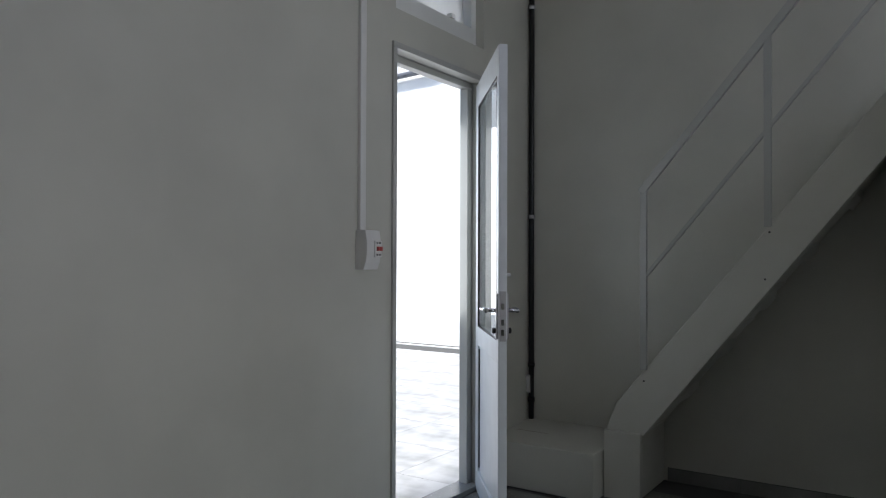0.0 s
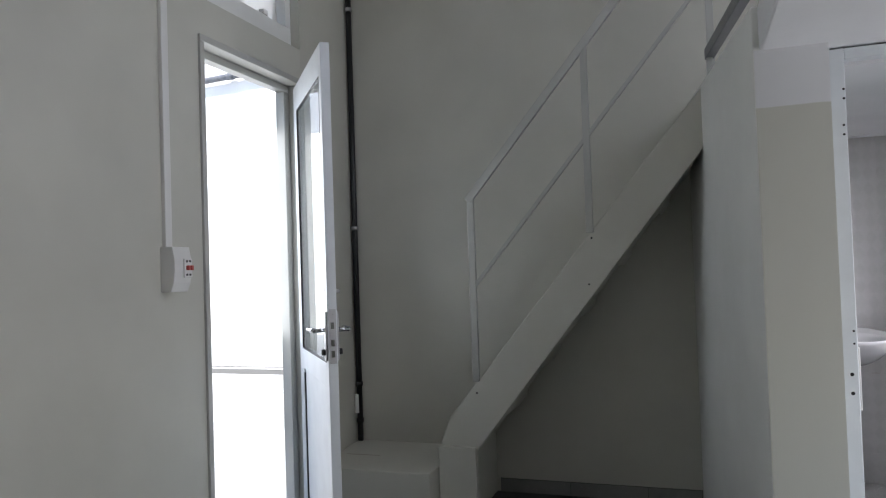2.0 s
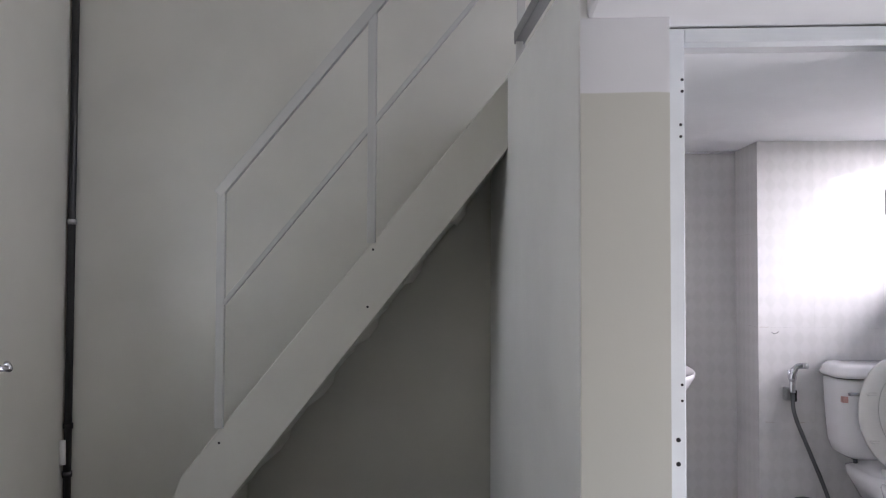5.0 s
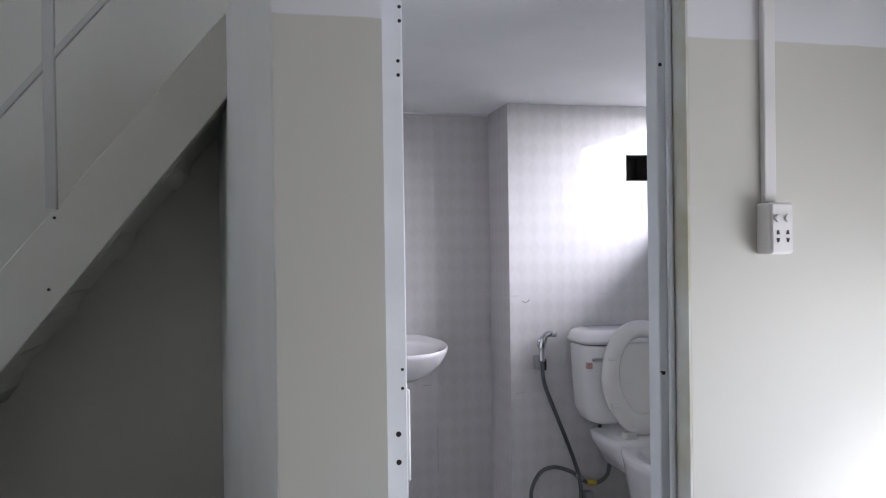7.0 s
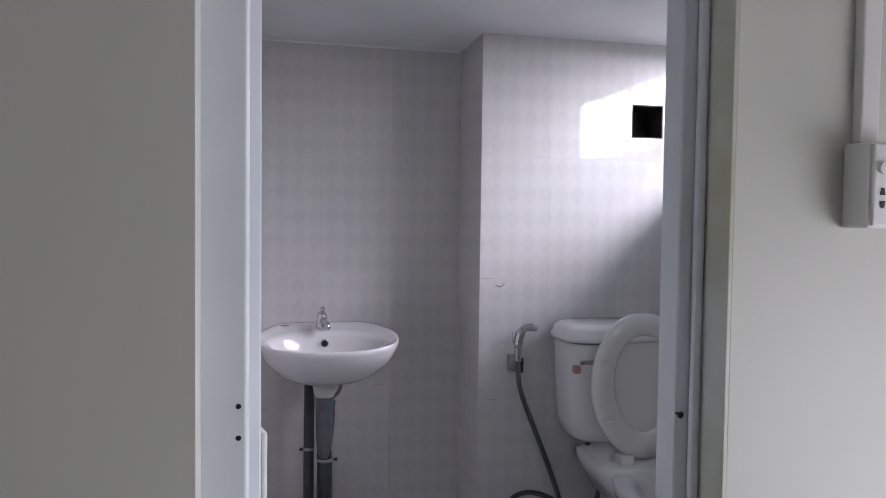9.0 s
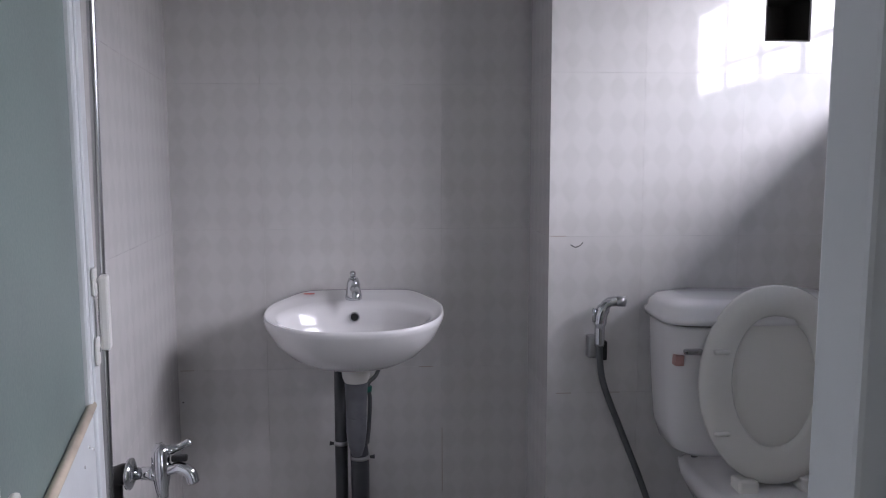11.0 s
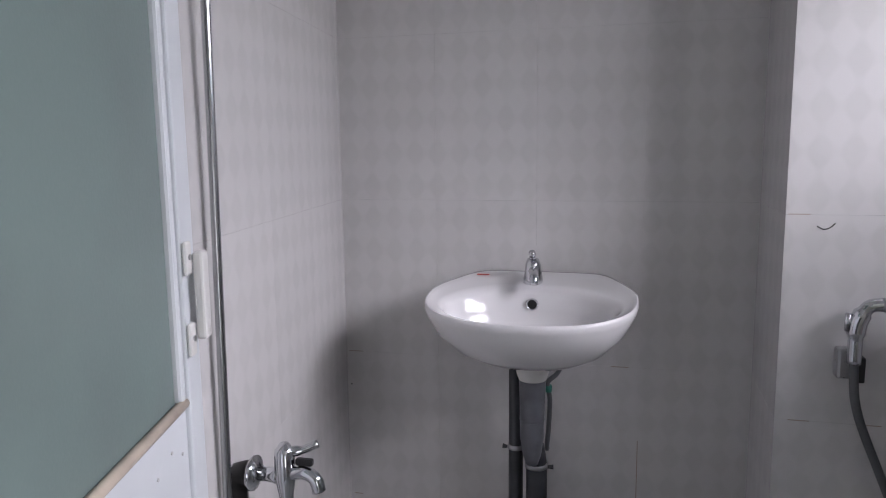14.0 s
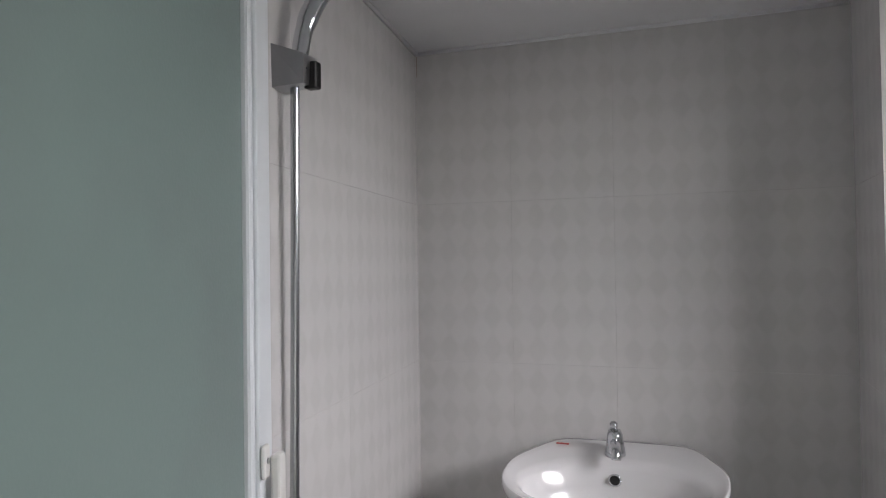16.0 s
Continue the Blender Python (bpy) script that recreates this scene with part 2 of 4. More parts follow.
def tube(points, radius, sides=10, bm=None, ribs=0.0, closed_ends=True):
    """A round bar or hose along points; radius may be a list. ribs: how far every other ring is drawn in."""
    bm = bm or bmesh.new()
    pts = [Vector(p) for p in points]
    rings, up = [], None
    for k, p in enumerate(pts):
        d = (pts[min(k + 1, len(pts) - 1)] - pts[max(k - 1, 0)]).normalized()
        if up is None:
            up = Vector((0, 0, 1)) if abs(d.z) < 0.9 else Vector((1, 0, 0))
        side = d.cross(up).normalized()
        up = side.cross(d).normalized()
        r = radius[k] if isinstance(radius, (list, tuple)) else radius
        r -= ribs if ribs and k % 2 else 0
        rings.append([bm.verts.new(p + r * (math.cos(2 * math.pi * s / sides) * side + math.sin(2 * math.pi * s / sides) * up)) for s in range(sides)])
    for a, b in zip(rings, rings[1:]):
        for s in range(sides):
            bm.faces.new((a[s - 1], a[s], b[s], b[s - 1]))
    if closed_ends:
        bm.faces.new(rings[0][::-1])
        bm.faces.new(rings[-1])
    return bm


def spline(points, steps=8):
    """Points on a smooth curve through the given ones."""
    p = [Vector(q) for q in points]
    p = [2 * p[0] - p[1]] + p + [2 * p[-1] - p[-2]]
    out = []
    for k in range(1, len(p) - 2):
        for s in range(steps):
            t = s / steps
            a, b, c, d = p[k - 1], p[k], p[k + 1], p[k + 2]
            out.append(0.5 * ((2 * b) + (c - a) * t + (2 * a - 5 * b + 4 * c - d) * t * t + (3 * b - a - 3 * c + d) * t ** 3))
    out.append(p[-2])
    return out


def loft(rings, cap_first=True, cap_last=True):
    """A skin over rings of equally many points."""
    bm = bmesh.new()
    made = [[bm.verts.new(p) for p in ring] for ring in rings]
    for a, b in zip(made, made[1:]):
        for s in range(len(a)):
            bm.faces.new((a[s - 1], a[s], b[s], b[s - 1]))
    if cap_first:
        bm.faces.new(made[0][::-1])
    if cap_last:
        bm.faces.new(made[-1])
    return bm


def disc(centre, axis, radius, thick, sides=16, bm=None):
    c, a = Vector(centre), Vector(axis).normalized()
    return tube([c, c + a * thick], radius, sides, bm)


# ---- the large structure: main room ----
XD, YB, YS = -0.668, 3.63, 3.178          # door wall, back wall, face of the stair
SOFFIT, SLAB = 1.937, 2.085              # underside and top of the loft floor
YF = 2.14                                # front face of the bathroom
X_IN, Y_SINK, Y_TOI, X_TOI = 1.365, 3.93, 3.645, 2.405
X_WIN, CEIL = 3.22, 1.895
SLANT = 0.13


def side_x(y):
    """The bathroom's inner left wall, which runs a little askew."""
    return X_IN + SLANT * (Y_SINK - y)


structure("floor", box(-0.81, 3.32, -2.9, 4.3, -0.12, -0.006), M_JOINT, "pale tiled floor of an empty room")
# door wall, with the doorway and the vent opening above it
DY0, DY1, DZ = 2.115, 2.895, 2.240
wall_door = structure("wall_west", box(XD - 0.15, XD, -2.75, DY0, 0, 4.0), M_WALL, "cream painted wall beside the open glazed door")
structure("wall_west_end", prism([(XD - 0.15, DY1 + 0.02), (XD, DY1 + 0.02), (XD - 0.078, YB), (XD - 0.078, YB + 0.15), (XD - 0.15, YB + 0.15)], "z", 0, 4.0), M_WALL, "cream painted wall corner behind the door")
structure("wall_west_lintel", box(XD - 0.15, XD, DY0, DY1 + 0.02, DZ + 0.01, 2.43), M_WALL, "cream painted lintel over the door")
structure("wall_west_top", box(XD - 0.15, XD, DY0, DY1 + 0.02, 2.98, 4.0), M_WALL, "cream painted wall above the vent")
structure("wall_north_high", box(1.30, 1.9, YB, 4.3, SLAB, 4.0), M_BACK, "cream painted wall above the loft floor")
structure("wall_north", box(XD - 0.077, 1.30, YB, YB + 0.15, 0, 4.0), M_BACK, "cream painted wall behind the staircase")
structure("wall_north_loft", box(2.75, 3.22, 4.15, 4.3, SLAB, 4.0), M_WHITE)
structure("wall_north_loft_sill", box(1.9, 2.75, 4.15, 4.3, SLAB, 2.3), M_WHITE)
structure("wall_north_loft_top", box(1.9, 2.75, 4.15, 4.3, 3.3, 4.0), M_WHITE)
# Gaps assumed in the unseen east wall, letting EAST and HIGH through.
EY0, EY1 = 0.1, 1.9
structure("wall_east_a", box(3.22, 3.32, -2.75, EY0, 0, 4.0), M_FRONT, "cream painted wall")
structure("wall_east_b", box(3.22, 3.32, EY1, 2.14, 0, 4.0), M_FRONT, "cream painted wall")
structure("wall_east_sill", box(3.22, 3.32, EY0, EY1, 0, 0.08), M_FRONT, "cream painted wall")
structure("wall_east_mid", box(3.22, 3.32, EY0, EY1, 1.24, 2.92), M_FRONT, "cream painted wall")
structure("wall_east_top", box(3.22, 3.32, EY0, EY1, 3.85, 4.0), M_FRONT, "cream painted wall")
structure("wall_east_c", box(3.22, 3.32, 2.14, 4.3, 2.0, 4.0), M_FRONT, "cream painted wall")
structure("wall_south", box(-0.85, 3.32, -2.9, -2.75, 0, 4.0), M_WALL, "cream painted wall")
structure("ceiling", box(-0.85, 3.32, -2.9, 4.3, 4.0, 4.12), M_WHITE, "white ceiling high over the stairwell")
# loft floor over the bathroom end of the room
structure("ceiling_loft", prism([(1.447, -2.75), (3.22, -2.75), (3.22, 2.30), (1.447, 2.30)], "z", SOFFIT, SLAB, 0.01), M_WHITE, "white soffit of the low loft")
xe = lambda y: 1.285 + 0.138 * (3.17 - y)
structure("floor_loft", prism([(1.425, 2.302), (3.22, 2.302), (3.22, 4.15), (1.226, 4.15), (1.226, YB + 0.01), (xe(YB), YB), (xe(3.17) + 0.004, 3.17)], "z", CEIL + 0.03, SLAB), M_PIER)

# bathroom walls
structure("wall_bath_west", prism([(xe(YF), YF), (1.645, YF), (1.645, 2.32), (side_x(2.32) - 0.009, 2.32), (side_x(4.0) - 0.009, 4.0), (1.225, 4.0), (1.225, YB + 0.01), (xe(YB), YB)], "z", 0, SLAB - 0.003, 0.004), M_PIER, "pale painted side wall of the bathroom")
structure("wall_bath_front", box(xe(YF) + 0.003, 1.646, YF - 0.004, YF + 0.05, 0, SOFFIT), M_FRONT, "cream and white painted pier beside the bathroom door")
structure("wall_bath_front_right", box(2.333, 3.32, YF, 2.30, 0, SOFFIT, 0.003), M_FRONT, "wall painted cream below and white above")
structure("wall_bath_sink", box(1.2, 2.62, Y_SINK + 0.009, Y_SINK + 0.12, 0, 2.0), M_GROUT)
structure("wall_bath_step", box(X_TOI + 0.009, X_TOI + 0.1, Y_TOI + 0.1, Y_SINK + 0.009, 0, 2.0), M_GROUT)
VX0, VX1, VZ0, VZ1 = 2.955, 3.075, 1.565, 1.682
for nm, a, b, c, d in (("wall_bath_toilet_a", X_TOI + 0.009, VX0, 0, 2.0), ("wall_bath_toilet_b", VX1, 3.32, 0, 2.0), ("wall_bath_toilet_c", VX0, VX1, 0, VZ0), ("wall_bath_toilet_d", VX0, VX1, VZ1, 2.0)):
    structure(nm, box(a, b, Y_TOI + 0.009, Y_TOI + 0.12, c, d), M_GROUT)
# deep wall with the bathroom window
WY0, WY1, WZ0, WZ1 = 2.53, 3.62, 1.41, 1.87
structure("wall_bath_east_low", box(X_WIN, 3.25, 2.30, Y_TOI + 0.009, 0, WZ0), M_TILE_SIDE, "tiled wall under the bathroom window")
structure("wall_bath_east_high", box(X_WIN, 3.25, 2.30, Y_TOI + 0.009, WZ1, 2.0), M_TILE_SIDE)
structure("wall_bath_east_a", box(X_WIN, 3.25, 2.30, WY0, WZ0, WZ1), M_TILE_SIDE)
structure("wall_bath_east_b", box(X_WIN, 3.25, WY1, Y_TOI + 0.009, WZ0, WZ1), M_TILE_SIDE)
structure("ceiling_bath", prism([(side_x(2.305) - 0.02, 2.305), (3.22, 2.305), (3.22, 3.95), (side_x(3.95) - 0.02, 3.95)], "z", CEIL, CEIL + 0.028), M_WHITE, "white bathroom ceiling with rough edges")
structure("floor_bath", box(1.3, 3.22, 2.30, 3.95, -0.004, 0.08), M_FLOOR_BATH, "pale tiled bathroom floor")

# yard outside the door
structure("ground", box(-60, XD - 0.15, -40, 60, -0.3, -0.02), M_JOINT)
# Unseen ground, added to bounce sunlight through the bathroom window.
structure("ground_plain", box(-60, 60, -60, 60, -0.45, -0.125), M_CONCRETE, "unseen concrete ground round the house, added to bounce sunlight")
structure("wall_yard", box(-14, 0.6, 8.45, 8.65, -0.05, 6.5), M_OUT, "sunlit white yard wall")
structure("wall_yard_side", box(-6.6, -6.4, -6, 8.45, -0.05, 4.6), M_OUT, "sunlit white yard wall")


# ---- doors, windows and fixed joinery ----
def frame_bars(parent, name, bars, material, bevel=0.003):
    for b in bars:
        part(name, box(*b, bevel), material, parent)


door_frame = thing("door_frame", (XD, (DY0 + DY1) / 2, 0), "cream painted steel frame of the entrance door", "door frame")
frame_bars(door_frame, "jamb", [(XD - 0.11, XD + 0.012, DY0 - 0.028, DY0, 0, DZ), (XD - 0.11, XD + 0.012, DY1, DY1 + 0.03, 0, DZ)], M_STEEL)
frame_bars(door_frame, "head", [(XD - 0.11, XD + 0.012, DY0 - 0.028, DY1 + 0.03, DZ, DZ + 0.03)], M_STEEL)
frame_bars(door_frame, "stop", [(XD - 0.11, XD - 0.06, DY0, DY1, DZ - 0.035, DZ - 0.001), (XD - 0.11, XD - 0.06, DY1 - 0.05, DY1 - 0.001, 0, DZ - 0.036)], M_STEEL)
frame_bars(door_frame, "threshold", [(XD - 0.13, XD + 0.0, DY0 + 0.001, DY1 - 0.001, 0.001, 0.03)], M_FLOOR)

# entrance door leaf, half open into the room
LW, LT, LH = 0.80, 0.04, 2.215
leaf_angle = math.atan2(2.252 - DY1, -0.160 - XD)
leaf_m = Matrix.Translation((XD + 0.014, DY1 - 0.004, 0)) @ Matrix.Rotation(leaf_angle, 4, "Z")


def on_leaf(x0, x1, y0, y1, z0, z1, bevel=0.003):
    return placed(box(x0, x1, y0, y1, z0, z1, bevel), leaf_m)


entrance_door = thing("entrance_door", (XD + 0.014, DY1 - 0.004, 0.012), "white metal door with a tall glass pane, standing half open", "door")
part("stile", on_leaf(0, 0.095, -LT, 0, 0.012, LH), M_ALU, entrance_door)
part("stile", on_leaf(LW - 0.05, LW, -LT, 0, 0.012, LH), M_ALU, entrance_door)
part("rail", on_leaf(0.095, LW - 0.05, -LT, 0, LH - 0.13, LH), M_ALU, entrance_door)
part("rail", on_leaf(0.095, LW - 0.05, -LT, 0, 0.80, 0.90), M_ALU, entrance_door)
part("rail", on_leaf(0.095, LW - 0.05, -LT, 0, 0.012, 0.13), M_ALU, entrance_door)
part("pane", on_leaf(0.097, LW - 0.052, -0.036, -0.031, 0.902, LH - 0.132, 0), M_GLASS, entrance_door, "clear glass pane")
for g in ((0.095, 0.105, -LT - 0.0008, -LT + 0.006, 0.90, LH - 0.13), (LW - 0.055, LW - 0.05, -LT - 0.0008, -LT + 0.006, 0.90, LH - 0.13), (0.105, LW - 0.055, -LT - 0.0008, -LT + 0.006, 0.90, 0.907), (0.105, LW - 0.055, -LT - 0.0008, -LT + 0.006, LH - 0.137, LH - 0.13)):
    part("gasket", on_leaf(*g, 0), M_BLACK, entrance_door, "black rubber gasket")
part("panel", on_leaf(0.11, LW - 0.052, -0.03, -0.01, 0.132, 0.798, 0.004), M_ALU, entrance_door)
part("gasket", on_leaf(0.097, 0.107, -LT + 0.004, -0.012, 0.15, 0.78, 0), M_BLACK, entrance_door)
lock_case = part("lock_plate", on_leaf(LW + 0.0005, LW + 0.004, -LT + 0.006, -0.006, 0.90, 1.12, 0.001), M_BRUSHED, entrance_door, "brushed steel lock plate")
for z0 in (1.04, 0.97, 0.925):
    part("latch", on_leaf(LW + 0.004, LW + 0.008, -0.028, -0.014, z0, z0 + 0.028, 0.001), M_CHROME, lock_case)
for sgn, y in ((-1, -LT), (1, 0.0)):
    hb = bmesh.new()
    tube([leaf_m @ Vector((LW - 0.027, y, 1.035)), leaf_m @ Vector((LW - 0.027, y + sgn * 0.05, 1.035))], 0.010, 10, hb)
    tube([leaf_m @ Vector((LW - 0.022, y + sgn * 0.05, 1.035)), leaf_m @ Vector((LW - 0.145, y + sgn * 0.055, 1.033))], 0.011, 10, hb)
    rose = on_leaf(LW - 0.046, LW - 0.008, min(y, y + sgn * 0.008), max(y, y + sgn * 0.008), 0.91, 1.11, 0.002)
    part("lock_cylinder", placed(tube([(LW - 0.027, y, 0.945), (LW - 0.027, y + sgn * 0.022, 0.945)], 0.013, 12), leaf_m), M_BLACK, entrance_door, "dark lock cylinder", True)
    part("escutcheon", rose, M_BRUSHED, entrance_door)
    part("handle", hb, M_CHROME, entrance_door, "chrome lever handle", True)
part("bolt", on_leaf(LW - 0.08, LW - 0.02, 0, 0.02, 1.185, 1.20, 0.003), M_BRUSHED, entrance_door, "small steel bolt")

# vent light over the door
vent_window = thing("window_vent", (XD, 2.48, 2.43), "white framed vent window over the door, closed", "window")
frame_bars(vent_window, "window_frame", [(XD - 0.14, XD - 0.05, DY0, DY1 + 0.02, 2.43, 2.545), (XD - 0.14, XD - 0.05, DY0, DY0 + 0.05, 2.545, 2.98), (XD - 0.14, XD - 0.05, DY1 - 0.03, DY1 + 0.02, 2.545, 2.98)], M_PIER)
part("pane", placed(box(-0.004, 0.004, DY0 + 0.05, DY1 - 0.03, 0, 0.44), Matrix.Translation((XD - 0.10, 0, 2.545)) @ Matrix.Rotation(radians(-4), 4, "Y")), M_MILK, vent_window)
part("catch", box(XD - 0.09, XD - 0.06, 2.68, 2.72, 2.555, 2.58, 0.003), M_PLASTIC, vent_window)

# bathroom door frame
bath_frame = thing("bathroom_door_frame", (2.0, 2.25, 0), "white aluminium bathroom door frame with screw holes, yellow glue stain", "door frame")
FH = 1.895
part("jamb", box(1.640, 1.700, 2.205, 2.256, 0, FH + 0.036, 0.003), M_ALU, bath_frame)
part("liner", box(1.640, 1.700, 2.257, 2.33, 0, FH + 0.036, 0.002), M_ALU, bath_frame)
part("jamb", box(2.293, 2.3265, 2.205, 2.256, 0, FH + 0.036, 0.004), M_ALU, bath_frame)
part("cover_bead", box(2.312, 2.3262, 2.190, 2.2045, 0, FH + 0.036, 0.006), M_ALU, bath_frame)
part("head", box(1.7005, 2.2925, 2.205, 2.256, FH, FH + 0.036, 0.003), M_ALU, bath_frame)
part("cover_strip", box(2.3270, 2.3326, 2.137, 2.204, 0, SOFFIT - 0.004, 0.001), M_ALU_STAIN, bath_frame, "stained edge strip")
part("glue_stain", box(2.3240, 2.3268, 2.155, 2.185, 1.885, 1.93, 0.001), M_YELLOW, bath_frame, "yellow glue stain")
for x, z, r in ((1.690, 1.03, 0.0035), (1.690, 0.99, 0.0035), (1.680, 0.893, 0.006), (1.680, 0.833, 0.006), (1.690, 1.685, 0.004), (1.690, 1.655, 0.004), (2.3025, 0.99, 0.005), (2.2965, 0.993, 0.002), (2.3025, 1.703, 0.0045), (1.694, 1.77, 0.004), (1.694, 1.80, 0.004)):
    part("screw_hole", disc((x, 2.2042, z), (0, 1, 0), r, 0.004, 10), M_BLACK, bath_frame)

# bathroom door leaf, swung in against the side wall
bl_dir = Vector((1.540 - 1.718, 2.95 - 2.29, 0))
BLW = 0.716
bl_m = Matrix.Translation((1.716, 2.294, 0)) @ Matrix.Rotation(math.atan2(bl_dir.y, bl_dir.x), 4, "Z")


def on_bl(x0, x1, y0, y1, z0, z1, bevel=0.003):
    return placed(box(x0, x1, y0, y1, z0, z1, bevel), bl_m)


bath_door = thing("bathroom_door", (1.738, 2.294, 0.09), "white aluminium bathroom door with frosted green glass, standing open", "door")
part("stile", on_bl(0, 0.10, 0, 0.035, 0.09, 1.885), M_ALU, bath_door)
part("stile", on_bl(BLW - 0.052, BLW, 0, 0.035, 0.09, 1.885), M_ALU, bath_door)
part("glazing_bead", on_bl(BLW - 0.070, BLW - 0.0525, 0.004, 0.031, 0.872, 1.83, 0.005), M_ALU, bath_door)
part("glazing_bead", on_bl(0.1005, 0.115, 0.004, 0.031, 0.872, 1.83, 0.005), M_ALU, bath_door)
part("rail", on_bl(0.1005, BLW - 0.0525, 0, 0.035, 1.83, 1.885), M_ALU, bath_door)
part("rail", on_bl(0.1005, BLW - 0.0525, 0, 0.035, 0.09, 0.17), M_ALU, bath_door)
part("pane", on_bl(0.1155, BLW - 0.0705, 0.014, 0.019, 0.852, 1.829, 0), M_FROST, bath_door, "frosted green glass pane")
part("panel", on_bl(0.1005, BLW - 0.0525, 0.006, 0.029, 0.171, 0.868, 0.003), M_ALU, bath_door, "glossy white lower panel")
bead_bm = placed(tube([(0.101, 0.007, 0.874), (BLW - 0.054, 0.007, 0.874)], 0.0072, 8), bl_m)
part("wood_bead", bead_bm, M_WOOD, bath_door, "pale wooden bead under the glass", True)
handle = part("handle", on_bl(BLW - 0.034, BLW - 0.008, -0.022, -0.008, 0.955, 1.075, 0.004), M_PLASTIC, bath_door, "white plastic pull handle")
for z in (1.045, 0.935):
    plate = part("handle_plate", on_bl(BLW - 0.052, BLW - 0.030, -0.007, -0.0005, z, z + 0.045, 0.003), M_PLASTIC, handle)
    part("handle_screw", placed(disc((BLW - 0.041, -0.009, z + 0.024), (0, 1, 0), 0.004, 0.004, 8), bl_m), M_BRUSHED, bath_door)
hinge_plate = part("hinge_plate", on_bl(0.004, 0.122, -0.010, -0.0005, 0.76, 0.968, 0.004), M_PLASTIC, bath_door, "white coated steel hinge plate")
for x in (0.070, 0.104):
    part("hinge_screw", placed(disc((x, -0.0101, 0.955), (0, -1, 0), 0.005, 0.0025, 10), bl_m), M_BRUSHED, hinge_plate)

# Three small white dots near the top of the lower panel.
for u, z in ((0.637, 0.813), (0.551, 0.818), (0.600, 0.830)):
    part("panel_dot", placed(disc((u, 0.0058, z), (0, -1, 0), 0.0022, 0.0018, 10), bl_m), M_CERAMIC, bath_door, "small white dot on the lower panel")

# bathroom window
bath_window = thing("window_bath", (X_WIN + 0.02, 2.81, WZ0), "small high bathroom window with upright bars", "window")
FX0, FX1 = X_WIN + 0.002, X_WIN + 0.022
frame_bars(bath_window, "window_frame", [(FX0, FX1, WY0, WY0 + 0.025, WZ0, WZ1), (FX0, FX1, WY1 - 0.025, WY1, WZ0, WZ1), (FX0, FX1, WY0 + 0.025, WY1 - 0.025, WZ0, WZ0 + 0.02), (FX0, FX1, WY0 + 0.025, WY1 - 0.025, WZ1 - 0.02, WZ1), (FX0, FX1, WY0 + 0.025, WY1 - 0.025, 1.618, 1.632)], M_ALU, 0.002)
for k in range(1, 4):
    y = WY0 + 0.025 + k * (WY1 - WY0 - 0.05) / 4
    part("bar", box(FX0 + 0.003, FX1 - 0.003, y - 0.009, y + 0.009, WZ0 + 0.02, WZ1 - 0.02), M_ALU, bath_window)

# loft window behind the stair head
loft_window = thing("window_loft", (2.3, 4.2, 2.3), "white framed loft window with upright bars", "window")
for k in range(6):
    part("mullion", box(1.9 + k * 0.162, 1.93 + k * 0.162, 4.18, 4.22, 2.3, 3.3), M_ALU, loft_window)


# ---- staircase ----
SL = 1.245
staircase = thing("staircase", (0.6, YS, 0), "steep cream painted concrete staircase against the wall", "staircase")
low = lambda x: 0.479 + 1.272 * (x - 0.253)
top = lambda x: 0.687 + 1.225 * (x - 0.153)
part("stringer", prism([(0.12, 0.0), (0.12, low(0.139)), (0.139, low(0.139)), (1.40, low(1.40)), (1.40, top(1.40)), (0.0, top(0.0)), (-0.05, 0.37), (-0.05, 0.0)], "y", YS, YS + 0.07, 0.004), M_BACK, staircase)
for k in range(10):
    x0 = -0.03 + k * 0.155
    z1 = 0.40 + k * 0.155 * 1.24
    part("step", prism([(x0, z1 - 0.20), (x0 + 0.17, low(x0 + 0.17) + 0.02), (x0 + 0.17, z1), (x0, z1)], "y", YS + 0.07, YB), M_BACK, staircase)
part("soffit_slab", prism([(0.139, low(0.139) + 0.03), (1.50, low(1.50) + 0.03), (1.50, low(1.50) + 0.07), (0.139, low(0.139) + 0.07)], "y", YS + 0.07, YB - 0.001), M_BACK, staircase)
for k in range(6):
    x0 = 0.26 + k * 0.2
    part("step_ledge", prism([(x0, low(x0) + 0.04), (x0 + 0.008, low(x0) + 0.006), (x0 + 0.05, low(x0 + 0.05) - 0.001), (x0 + 0.06, low(x0 + 0.06) + 0.04)], "y", YS + 0.0705, YB - 0.002), M_BACK, staircase)
part("foot_block", box(-0.060, 0.141, YS - 0.03, YS - 0.001, 0, 0.357, 0.006), M_BACK, staircase)
part("foot_fill", box(-0.05, 0.12, YS + 0.071, YB - 0.001, 0, 0.36, 0.004), M_BACK, staircase)
structure("landing_step", box(XD - 0.07, -0.0645, 3.02, YB, 0, 0.25, 0.006), M_BACK, "cream painted bottom step with a tiled top")

railing = thing("stair_railing", (0.45, YS, 0.69), "cream painted steel stair railing with one middle rail", "railing")


